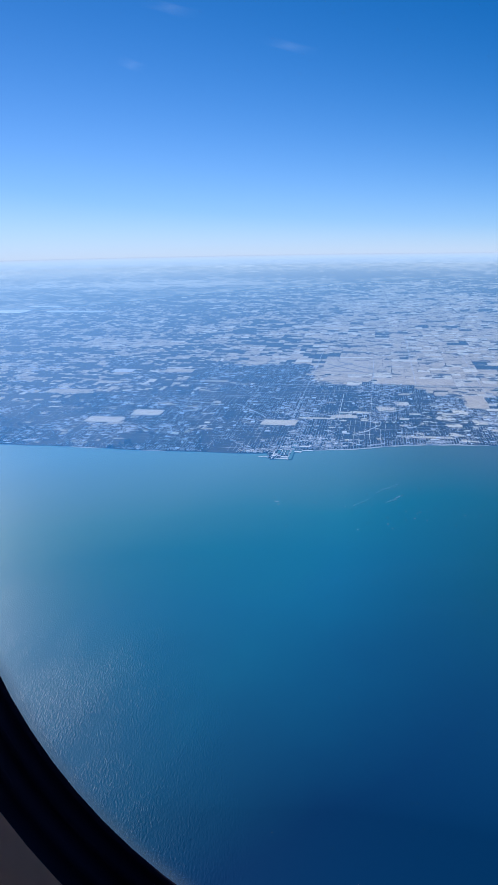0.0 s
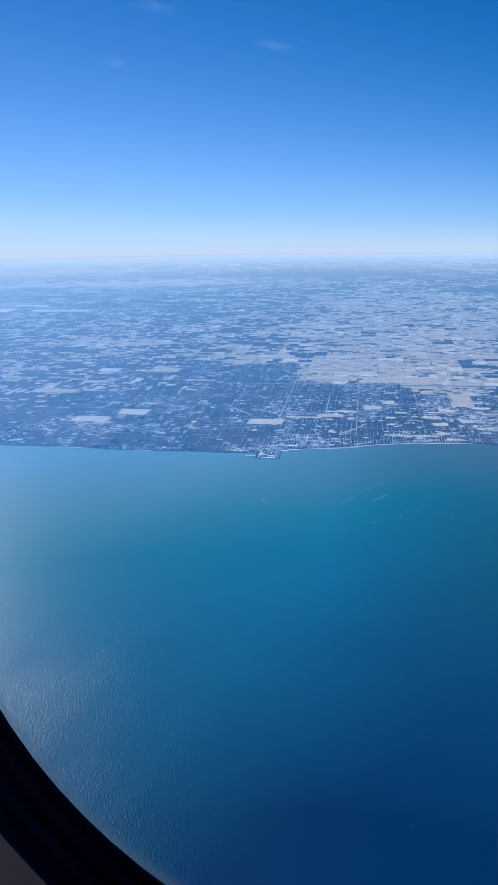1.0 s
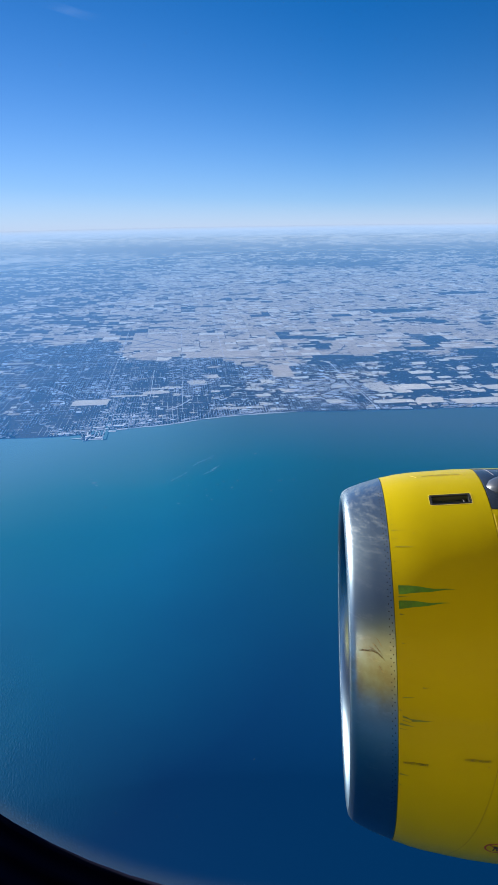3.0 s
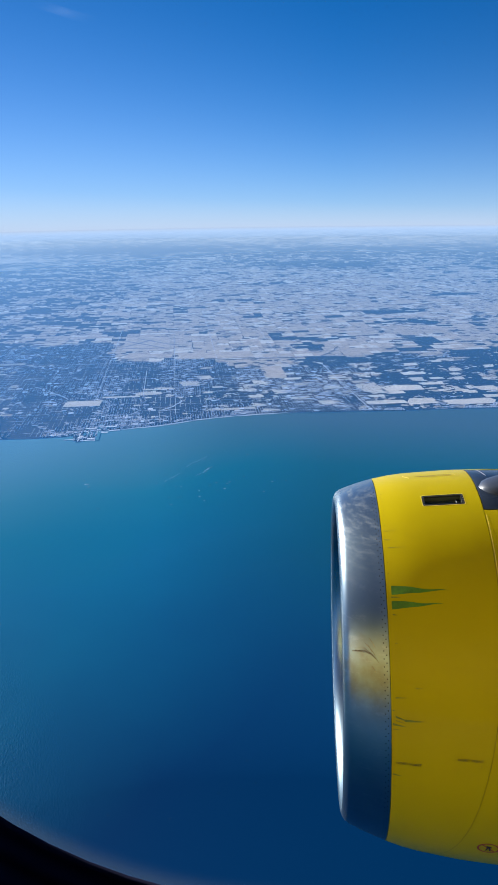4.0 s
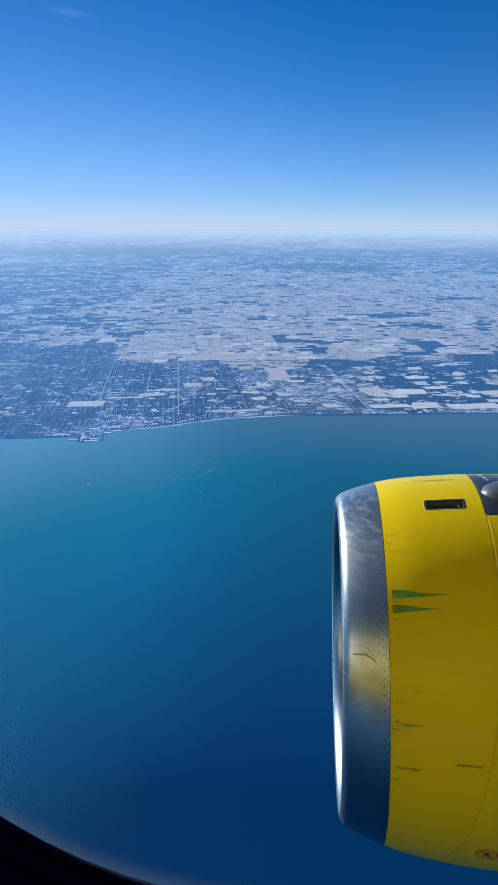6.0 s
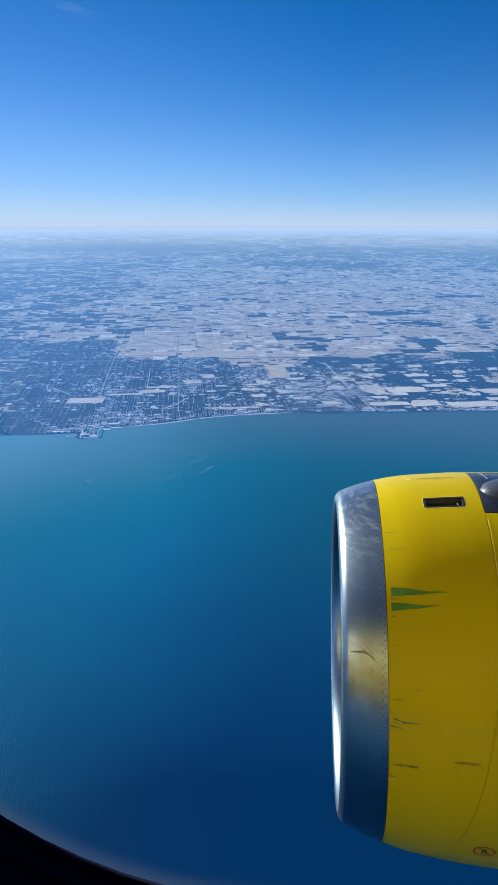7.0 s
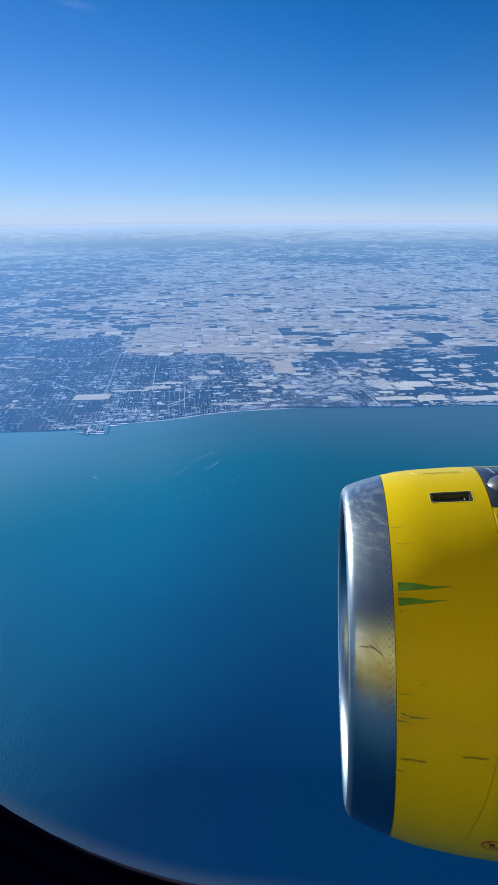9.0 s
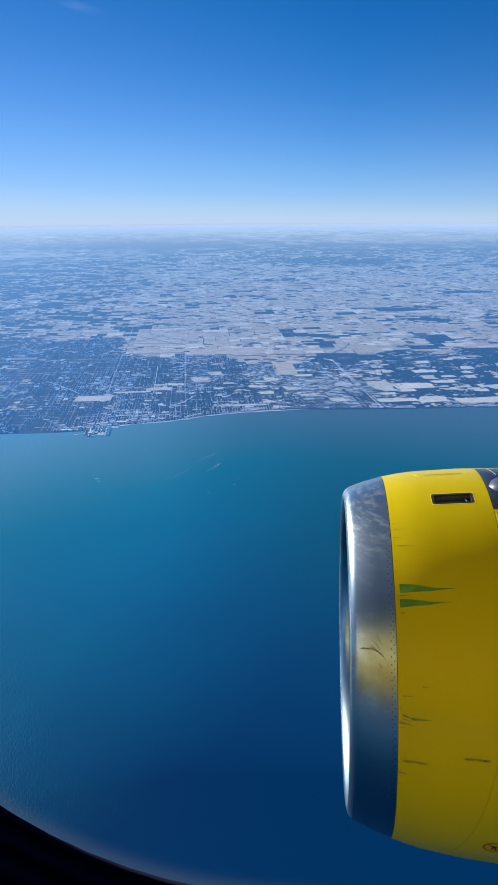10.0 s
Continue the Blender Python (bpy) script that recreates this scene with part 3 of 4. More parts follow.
for i in range(-80, 80):
    for j in range(8, 78):
        u, v = i * 0.402 + 0.105, j * 0.402 - 0.02
        if not in_view(u + 0.2, v + 0.2, 0.06) or math.hypot(u, v) > 30 or v + 0.402 < shore(u):
            continue
        p, town = cover(u + 0.2, v + 0.2)
        depth = (7 if p < 0.5 else 5) if v < 6 else (7 if p < 0.5 else 6) if v < 10 else 6 if v < 14 else 5 if v < 20 else 3
        split(u, v, u + 0.402, v + 0.402, depth)

# copses and wooded hollows on the farmland
for k in range(800):
    v = 4.3 + 6.0 * rng.random() ** 1.3
    u = rng.uniform(-0.6, 3.6)
    if in_view(u, v) and land_noise(u, v + 7, 1.1) > -0.2 and cover(u, v)[0] > 0.4:
        a_ = rng.choice((0.015, 0.022, 0.035, 0.06)) * rng.uniform(0.7, 1.3)
        ragged(hedges, u, v, a_, a_ * rng.uniform(0.4, 1.0), 0.31, 34)
# irregular fields between the woods behind the straight shore, and open ground in the town
def paddock(store, u, v, a_, b_, z=0.33, n=8):
    """A field with straight sides, cut corners and a slightly ragged hedge line."""
    vs, fs = store
    k = len(vs)
    lean, taper = rng.uniform(-0.25, 0.25) * b_, rng.uniform(-0.16, 0.16)
    cut = [rng.choice((0.0, 0.0, 0.25, 0.5)) for _ in range(4)]
    ring = []
    for side in range(4):
        for i in range(n):
            f = 2 * i / n - 1
            e_ = max(0.0, abs(f) - 0.55) * 1.1
            pull = cut[side] * e_ if f < 0 else cut[(side + 1) % 4] * e_
            p, q = ((f, -1 + pull), (1 - pull, f), (-f, 1 - pull), (-1 + pull, -f))[side]
            j_ = 1 + 0.14 * noise.noise((u * 31 + p * 2.2, v * 17 + q * 2.2, 0.0)) + rng.uniform(-0.07, 0.05)
            ring.append((u + (p * a_ * (1 + taper * q) + lean * q) * j_, v + q * b_ * (1 + taper * p) * j_))
    vs.extend((*to_world(*p), z) for p in ring)
    mid = len(vs)
    vs.append((*to_world(u, v), z))
    fs.extend((k + i, k + (i + 1) % len(ring), mid) for i in range(len(ring)))


for u, v, a_, b_ in ((1.051, 3.951, 0.062, 0.112), (1.219, 3.935, 0.117, 0.062), (1.162, 3.842, 0.048, 0.032), (0.850, 4.007, 0.051, 0.035), (1.056, 3.650, 0.105, 0.036), (1.241, 3.641, 0.072, 0.056), (1.483, 3.598, 0.132, 0.052),
                     (1.421, 4.009, 0.068, 0.028), (1.370, 4.125, 0.037, 0.045), (1.488, 4.132, 0.041, 0.022), (1.395, 4.276, 0.075, 0.036), (1.456, 4.528, 0.042, 0.040), (1.676, 4.344, 0.040, 0.046), (1.635, 4.225, 0.031, 0.026),
                     (1.613, 4.113, 0.032, 0.036), (1.678, 3.860, 0.060, 0.050), (1.567, 3.794, 0.030, 0.028), (1.650, 3.694, 0.055, 0.028), (1.914, 4.407, 0.032, 0.034), (1.040, 3.780, 0.044, 0.024), (0.754, 3.691, 0.039, 0.036)):
    paddock(snow, u, v, a_, b_)
# scattered fields: thin snow, small woods and yards all over them
for u, v, a_, b_ in ((1.461, 3.861, 0.110, 0.070), (1.153, 4.551, 0.064, 0.070), (1.110, 4.257, 0.066, 0.080), (1.828, 4.155, 0.070, 0.115), (0.944, 4.227, 0.054, 0.066), (1.726, 4.634, 0.119, 0.050), (1.038, 4.141, 0.041, 0.040), (1.30, 4.36, 0.05, 0.03)):
    for k in range(26):
        q = rng.choice((0.10, 0.16, 0.26, 0.4))
        paddock(snow if rng.random() < 0.6 else stubble, u + a_ * rng.uniform(-1, 1), v + b_ * rng.uniform(-1, 1), a_ * q * rng.uniform(0.6, 1.3), b_ * q * rng.uniform(0.4, 0.8), 0.30 + 0.001 * k, 4)
for u, v, a_, b_ in ((0.457, 4.188, 0.038, 0.050), (0.522, 3.975, 0.016, 0.036), (0.406, 3.870, 0.040, 0.028), (0.401, 3.684, 0.034, 0.016), (0.451, 3.582, 0.046, 0.014), (0.06, 4.215, 0.055, 0.06), (0.15, 4.36, 0.04, 0.05),
                     (0.25, 3.635, 0.13, 0.020), (-0.17, 4.02, 0.07, 0.035), (-0.09, 4.12, 0.06, 0.025), (0.37, 4.02, 0.05, 0.03), (0.66, 4.25, 0.05, 0.025), (0.62, 3.80, 0.04, 0.022)):
    paddock(snow, u, v, a_, b_)
for k in range(2300):
    u = rng.uniform(0.70, 2.4)
    v = shore(u) + 0.02 + 1.4 * rng.random() ** 1.2
    if in_view(u, v) and land_noise(u, v, 4.0) + 0.7 * land_noise(u, v, 13.0) > 0.02:
        a_ = rng.choice((0.002, 0.003, 0.005, 0.009, 0.016)) * rng.uniform(0.7, 1.3)
        paddock(snow if rng.random() < 0.6 else stubble, u, v, a_, a_ * rng.uniform(0.3, 0.8), 0.25, 3)
# clearings, yards and small paddocks among woods and houses, in loose drifts
for k in range(70000):
    u = rng.uniform(-4.2, 2.4)
    v = shore(u) + 0.015 + 2.6 * rng.random() ** 1.6
    if not in_view(u, v) or land_noise(u, v + 4, 3.3) + 0.6 * land_noise(u, v, 11.0) < 0.12 + 0.2 * rng.random():
        continue
    if cover(u, v)[0] > 0.55 or on_open_field(u, v):
        continue
    a_ = rng.choice((0.0016, 0.002, 0.003, 0.004, 0.006, 0.012)) * rng.uniform(0.7, 1.4)
    slab(yards, u - a_, v - a_ * rng.uniform(0.2, 0.6), u + a_, v + a_ * rng.uniform(0.2, 0.6), 0.25, rng.uniform(-0.3, 0.3) * a_)

# town streets, houses and trees along the shore
streets, houses, clumps = ([], []), ([], []), ([], [])
BLOCK = 0.0262
for i in range(-110, 60):
    u = i * BLOCK
    v0 = shore(u) + 0.03
    v = v0
    while v < v0 + 2.5:
        run = rng.uniform(0.05, 0.3)
        town = cover(u, v + run / 2)[1]
        if rng.random() < town * (0.62 + 0.6 * land_noise(u, v, 1.7)) and in_view(u, v):
            slab(streets, u - 0.0007, v, u + 0.0007, v + run, 0.24)
        v += run + rng.uniform(0.0, 0.08)
for j in range(0, 32):
    for i in range(-70, 30):
        u = i * 0.04
        v = 3.3 + j * 0.052
        if v > shore(u) + 0.02 and rng.random() < 0.22 * cover(u, v)[1] and in_view(u, v):
            slab(streets, u, v - 0.0016, u + rng.uniform(0.04, 0.16), v + 0.0016, 0.26)
# rows of houses along the streets, thicker in some quarters, with yards and sheds between
for k in range(100000):
    u = rng.uniform(-2.9, 1.1)
    v = shore(u) + 0.012 + 2.4 * rng.random() ** 1.3
    if not in_view(u, v) or on_open_field(u, v):
        continue
    town = cover(u, v)[1]
    if rng.random() > town * (1 - 0.35 * step(0.05, 0.4, u)) * (0.5 + 1.2 * land_noise(u, v, 3.0) + 0.8 * land_noise(u, v, 9.0)):
        continue
    side = rng.choice((0.0045, -0.0085))
    u = round(u / BLOCK) * BLOCK + side + rng.uniform(-0.0008, 0.0008)
    big = rng.random() < 0.025
    w, d = (rng.uniform(0.008, 0.03), rng.uniform(0.01, 0.03)) if big else (rng.uniform(0.0016, 0.0037), rng.uniform(0.0025, 0.0065))
    box(houses, u, v, u + w, v + d, 0.1, 0.1 + rng.uniform(0.2, 0.5))
# shore villages and farmsteads
for k in range(5000):
    u = rng.uniform(0.9, 2.3)
    v = shore(u) + 0.012 + 0.10 * rng.random() ** 1.5 if k % 12 else shore(u) + rng.uniform(0.1, 1.3)
    if in_view(u, v) and land_noise(u, v, 6.0) > -0.15:
        box(houses, u, v, u + rng.uniform(0.002, 0.005), v + rng.uniform(0.002, 0.006), 0.1, 0.1 + rng.uniform(0.2, 0.45))
# the denser middle of the town: car parks, yards and flat roofs under snow
TOWN_U, TOWN_V = 0.387 + ALONG, 3.99
for k in range(210):
    u, v = rng.gauss(TOWN_U - 0.1, 0.36), rng.gauss(TOWN_V, 0.20)
    if shore(u) + 0.05 < v < 4.6:
        a_ = rng.choice((0.006, 0.009, 0.014, 0.022)) * rng.uniform(0.7, 1.2)
        patch_of_snow(snow, u, v, a_, a_ * rng.uniform(0.3, 0.9), 5, 0.26)
# tree crowns in gardens and along the shore
for k in range(24000):
    u, inland = rng.uniform(-2.9, 2.3), 0.015 + 1.6 * rng.random() ** 1.5
    v = shore(u) + inland
    if not in_view(u, v) or on_open_field(u, v) or land_noise(u + 5, v, 2.2) < -0.12:
        continue
    if cover(u, v)[0] > 0.5:
        continue
    x, y = to_world(u, v)
    s = rng.uniform(0.35, 1.1)
    vs, fs = clumps
    n0 = len(vs)
    for q in range(5):
        t = q * 1.2566 + rng.random()
        vs.append((x + s * math.cos(t), y + s * math.sin(t), 0.1))
    vs.append((x + rng.uniform(-0.2, 0.2), y, 0.1 + s * rng.uniform(0.5, 0.9)))
    fs.extend((n0 + q, n0 + (q + 1) % 5, n0 + 5) for q in range(5))
tagged(mesh_ob("snow_fields", *snow, SNOW_FIELD), "snow-covered farm fields in a survey grid", "fields", kind="stuff")
tagged(mesh_ob("snowy_yards", *yards, YARD), "small snowy yards and clearings between trees", "clearings", kind="stuff")
tagged(mesh_ob("hedgerows", *hedges, CANOPY), "dark hedgerows and copses between farm fields", "hedges", kind="stuff")
tagged(mesh_ob("stubble_fields", *stubble, STUBBLE), "thinly snowed stubble fields in a survey grid", "fields", kind="stuff")
tagged(mesh_ob("town_streets", *streets, ROAD), "snowy straight streets of shore towns", "streets", kind="stuff")
tagged(mesh_ob("town_houses", *houses, ROOF), "small houses and sheds with snowy roofs", "houses", kind="stuff")
tagged(mesh_ob("tree_clumps", *clumps, CANOPY), "dark bare winter trees between houses", "trees", kind="stuff")


# ---- single landmarks on the land ----
def landmark(name, u, v, w, d, material, label, category, z=0.36, lift_=0.06, turn=0.0, lean=0.0):
    """A low slab on the ground, w along the grid and d inland, in eye heights."""
    c, s = math.cos(turn), math.sin(turn)
    bm = bmesh.new()
    n = 6
    ring = []
    for i in range(4 * n):
        side, f = divmod(i, n)
        f = f / n - 0.5
        p = ((f, -0.5), (0.5, f), (-f, 0.5), (-0.5, -f))[side]
        jag = 1 + 0.05 * noise.noise((u * 9 + i * 1.7, v * 5, 0))
        a_, b_ = p[0] * w * jag + p[1] * lean, p[1] * d * jag
        ring.append(to_world(u + a_ * c - b_ * s, v + a_ * s + b_ * c))
    top = [bm.verts.new((px, py, z)) for px, py in ring]
    low = [bm.verts.new((px, py, z - lift_ - 0.12)) for px, py in ring]
    bm.faces.new(top)
    for i in range(len(top)):
        j = (i + 1) % len(top)
        bm.faces.new((low[i], low[j], top[j], top[i]))
    return tagged(part(name, bm, material, None, smooth=False), label, category, group=category + "s in the country")


def line_of(name, u0, v0, u1, v1, wide, material, label, category, bend=0.0, z=0.40):
    """A narrow strip over the land between two places, with a slow bend and a wander to it."""
    n, verts = 24, []
    du, dv = u1 - u0, v1 - v0
    ln = math.hypot(du, dv)
    for k in range(n + 1):
        f = k / n
        off = bend * (math.sin(math.pi * f) + 0.5 * noise.noise((f * 5, u0 * 7, v0)))
        cu, cv = u0 + du * f - dv / ln * off, v0 + dv * f + du / ln * off
        for side in (-0.5, 0.5):
            verts.append((*to_world(cu - dv / ln * wide * side, cv + du / ln * wide * side), z))
    ob = mesh_ob(name, verts, grid_faces(n + 1, 2), material)
    return tagged(ob, label, category, group=category + "s in the country")


for u, v, w, d, lean in OPEN_FIELDS:
    landmark("snow_field", u, v, w, d, SNOW_FIELD, "bright snow-covered open field near the shore", "field", lean=lean)
for u, v, w, d in ((-0.20, 5.08, 0.32, 0.12), (-1.10, 4.94, 0.20, 0.05), (-1.44, 5.30, 0.22, 0.14), (-1.98, 4.53, 0.30, 0.12), (0.25, 5.02, 0.5, 0.20), (0.58, 4.45, 0.11, 0.34)):
    landmark("stubble_field", u, v, w, d, STUBBLE, "greyish thinly snowed field inland", "field")
landmark("airfield", -0.225, 5.54, 0.34, 0.56, STUBBLE, "open airfield with crossing runways under snow", "airfield")
for u, v, turn, n in ((-0.23, 5.50, -0.85, 0.44), (-0.28, 5.58, 0.95, 0.32), (-0.23, 5.36, -0.10, 0.34), (-0.17, 5.62, -0.85, 0.40)):
    landmark("runway", u, v, n, 0.020, ASPHALT, "dark straight cleared runway of the airfield", "runway", z=0.42, turn=turn)
for u, v, w, d in ((-3.90, 9.35, 0.80, 0.20), (-4.90, 9.35, 0.65, 0.40), (-4.6, 10.0, 0.5, 0.2), (-1.86, 5.28, 0.16, 0.12)):
    landmark("frozen_lake", u, v, w, d, ICE, "pale frozen lake among dark woods", "lake")
# long straight roads inland and along the shore
for u, v0, v1, wide in ((-0.08, 3.60, 5.95, 0.0027), (-0.252, 3.93, 4.60, 0.0040), (-0.50, 3.95, 6.3, 0.0030), (0.86, 3.9, 4.6, 0.003), (0.20, 4.9, 7.2, 0.003), (0.61, 4.6, 6.6, 0.003)):
    line_of("country_road", u + ALONG, v0, u + ALONG, v1, wide, ROAD, "long straight snowy road running inland", "road")
for u0, v0, u1, v1, wide in ((-0.05, 4.885, 1.05, 4.885, 0.006), (-1.3, 4.83, -0.05, 4.90, 0.005), (0.855, 4.62, 0.885, 3.55, 0.005), (0.872, 4.20, 0.902, 3.62, 0.003), (-0.25, 4.02, 0.9, 3.99, 0.004), (1.60, 6.6, 1.80, 6.0, 0.004)):
    line_of("country_road", u0 + ALONG, v0, u1 + ALONG, v1, wide, ROAD, "straight snowy road between farms and suburbs", "road")
line_of("hedge_line", ALONG - 0.05, 4.865, ALONG + 0.95, 4.865, 0.010, CANOPY, "dark tree line beside a straight road", "hedge")
RIVERS = ((-0.88, 4.28, -0.65, 3.95, 0.006, 0.012), (-0.15, 3.66, -0.04, 3.84, 0.008, -0.016), (1.08, 5.22, 0.90, 4.90, 0.006, 0.03))
for u0, v0, u1, v1, wide, bend in RIVERS:
    line_of("frozen_river", u0 + ALONG, v0, u1 + ALONG, v1, wide, ICE if u0 < 1 else CANOPY, "narrow winding river with iced banks", "river", bend)

# beach and harbour
store = ([], [])
for i in range(1000):
    u = -2.75 + i * 0.0046
    sand = 0.010 * step(-0.38, -0.2, u - ALONG) * (1 - step(0.30, 0.55, u - ALONG)) + 0.007 * step(0.1, 0.35, noise.noise((u * 3.3, 8, 2))) * step(-0.55, -0.65, u)
    wide = 0.0008 + sand + 0.003 * max(0, noise.noise((u * 9, 1, 1))) + 0.0025 * noise.noise((u * 40, 1, 1))
    store[0].extend(((*to_world(u, shore(u) - 0.0004 - 0.25 * sand), 0.06), (*to_world(u, shore(u) + max(wide, 0.0006)), 0.22)))
    if i:
        k = 2 * i
        store[1].append((k - 2, k, k + 1, k - 1))
tagged(mesh_ob("beach", *store, SAND), "pale snowy sand beach along the waterline", "beach", kind="structure")
for q, v, w, d, turn in ((-0.470, 3.208, 0.062, 0.012, 0.0), (-0.438, 3.270, 0.007, 0.15, 0.0), (-0.512, 3.270, 0.006, 0.15, 0.0), (-0.478, 3.300, 0.005, 0.085, 0.0), (-0.462, 3.300, 0.004, 0.085, 0.0), (-0.474, 3.345, 0.070, 0.007, 0.0),
                         (-0.545, 3.228, 0.06, 0.006, 0.12), (-0.405, 3.320, 0.035, 0.016, -0.15), (-0.360, 3.345, 0.05, 0.012, 0.1)):
    landmark("harbour_quay", q + ALONG, v, w, d, CONCRETE, "pale concrete harbour quay with snow", "quay", z=0.28, lift_=0.2, turn=turn)
landmark("harbour_channel", ALONG - 0.4285, 3.33, 0.015, 0.26, WATER, "narrow harbour channel cut into the shore", "channel", z=0.3)
for q, v in ((-0.490, 3.302), (-0.470, 3.302), (-0.450, 3.302)):
    landmark("dock_basin", q + ALONG, v, 0.011, 0.070, WATER, "dark dock basin between snowy quays", "dock", z=0.3)
for q, v, w, d in ((-0.456, 3.226, 0.034, 0.016), (-0.507, 3.245, 0.018, 0.024), (-0.500, 3.262, 0.014, 0.014), (-0.62, 3.30, 0.05, 0.014), (-0.47, 3.385, 0.05, 0.014), (-0.38, 3.40, 0.05, 0.016)):
    landmark("warehouse", q + ALONG, v, w, d, CONCRETE, "large low harbour building with a snowy flat roof", "building", z=0.6, lift_=0.5)
for q, v, w, d in ((0.02, 4.20, 0.06, 0.05), (-0.22, 4.10, 0.07, 0.03), (0.16, 4.10, 0.06, 0.03), (0.10, 3.98, 0.05, 0.03), (0.34, 4.12, 0.07, 0.03), (0.50, 3.92, 0.05, 0.03), (0.62, 4.10, 0.05, 0.03)):
    landmark("warehouse", q + ALONG, v, w, d, SNOW_FIELD, "large low building with a snowy flat roof", "building", z=0.7, lift_=0.6)

# whitecaps and floes off the shore
store = ([], [])


def streak(x, y, ln, wide):
    """A line of foam drawn out by the wind, tapered to both ends."""
    vs, fs = store
    k, n = len(vs), 7
    for i in range(n):
        f = i / (n - 1)
        w = wide * (0.25 + 0.75 * math.sin(math.pi * f)) * rng.uniform(0.7, 1.2)
        cx, cy = x + 0.39 * ln * (f - 0.5) + 0.0015 * math.sin(f * 5 + x * 40), y + 0.92 * ln * (f - 0.5)
        for side in (-0.5, 0.5):
            vs.append((H * (cx + 0.92 * w * side), H * (cy - 0.39 * w * side), 0.05))
    fs.extend((k + 2 * i, k + 2 * i + 1, k + 2 * i + 3, k + 2 * i + 2) for i in range(n - 1))


for x0, y0, ln, n in ((-0.541, 2.810, 0.150, 9), (-0.486, 2.703, 0.110, 8), (-0.600, 2.62, 0.10, 4)):
    for k in range(n):
        f = (k + rng.uniform(0.2, 0.8)) / n - 0.5
        streak(x0 + 0.39 * ln * f + rng.gauss(0, 0.004), y0 + 0.92 * ln * f, rng.uniform(0.010, 0.034), rng.uniform(0.0016, 0.0036))
for k in range(48):
    x, y, w = rng.gauss(-0.54, 0.20), rng.gauss(2.60, 0.13), rng.uniform(0.003, 0.009)
    u, v = to_grid(H * x, H * y)
    patch_of_snow(store, u, v, w * 0.5, w * rng.uniform(0.15, 0.3), 6, 0.05)
for x, y, w in ((-0.409, 3.029, 0.010), (-0.344, 2.906, 0.013), (-0.386, 2.523, 0.008), (-0.907, 2.527, 0.018), (-0.89, 2.50, 0.012), (-0.93, 2.56, 0.010)):
    u, v = to_grid(H * x, H * y)
    patch_of_snow(store, u, v, w * 0.5, w * 0.22, 8, 0.05)
for k in range(9):
    u, v = to_grid(H * rng.uniform(-0.8, -0.1), H * rng.uniform(0.95, 1.5))
    patch_of_snow(store, u, v, 0.0008, 0.0005, 6, 0.05)
tagged(mesh_ob("whitecaps", *store, FOAM), "small streaks of foam on the water", "whitecaps", kind="stuff")

# ---- the engine ----
AXIS_Y, AXIS_Z = 3.82, EYE - 2.49
PROFILE_S = (0.0, 0.003, 0.009, 0.019, 0.032, 0.05, 0.12, 0.243, 0.36, 0.6, 0.85, 1.2, 1.8, 2.4, 3.0)
PROFILE_R = (0.858, 0.874, 0.888, 0.900, 0.910, 0.919, 0.946, 0.982, 1.012, 1.042, 1.056, 1.062, 1.05, 1.0, 0.9)


def cowl_radius(s):
    return float(np.interp(s, PROFILE_S, PROFILE_R))


def on_engine(s, phi, out=0.0, r=None):
    """Point on the nacelle: s behind the lip, phi degrees up from the side that faces the cabin."""
    q = (cowl_radius(s) if r is None else r) + out
    h = q * math.sin(radians(phi))
    front = 1 - min(max(s / 0.2445, 0), 1)
    lean = ((0.034 - 0.010 * front) * h - (0.0315 + 0.0105 * front) * q * math.cos(radians(phi))) * (1 - min(max((s - 0.2) / 1.3, 0), 1))
    base = 0.021 + 0.020 * front + 0.016 * min(max((s - 0.2445) / 0.6, 0), 1)
    return Vector((base + s - lean, AXIS_Y - q * math.cos(radians(phi)), AXIS_Z + h))


def seam(phi):
    p = (phi + 180) % 360 - 180
    return 0.728 - 0.000026 * max(0, 55 - p) ** 2 if p > -45 else 0.728 - 0.000026 * 100 ** 2


engine = new("jet_engine")
engine.location = on_engine(1.2, -90)
tagged(engine, "yellow aircraft engine nacelle with a bare metal lip", "engine")

N = 144
lip_in = [(0.45, 0.80), (0.25, 0.785), (0.12, 0.79), (0.05, 0.812), (0.022, 0.828), (0.008, 0.842)]
lip_out = [(s, cowl_radius(s)) for s in (0.0, 0.001, 0.003, 0.006, 0.009, 0.014, 0.019, 0.025, 0.032, 0.04, 0.05, 0.08, 0.135, 0.17, 0.205, 0.241)]
verts = [on_engine(s, 360 * j / N, r=r) for s, r in lip_in + lip_out for j in range(N)]
lip = mesh_ob("inlet_lip", verts, grid_faces(len(lip_in + lip_out), N, wrap=True), LIP, engine, True, "polished bare metal inlet lip with stains")
verts = [on_engine(s, 360 * j / N, r=r) for s, r in ((0.241, 0.9812), (0.2415, 0.974), (0.2440, 0.974), (0.2445, 0.981)) for j in range(N)]
mesh_ob("joint_strip", verts, grid_faces(4, N, wrap=True), OLIVE, engine, True, "thin olive joint strip")
verts = [on_engine(s, 360 * j / N, r=r) for s, r in ((0.45, 0.80), (0.8, 0.83), (1.1, 0.84), (1.1, 0.30), (1.0, 0.2), (0.85, 0.01)) for j in range(N)]
mesh_ob("inlet_duct", verts, grid_faces(6, N, wrap=True), DUCT, engine, True, "grey inlet duct")

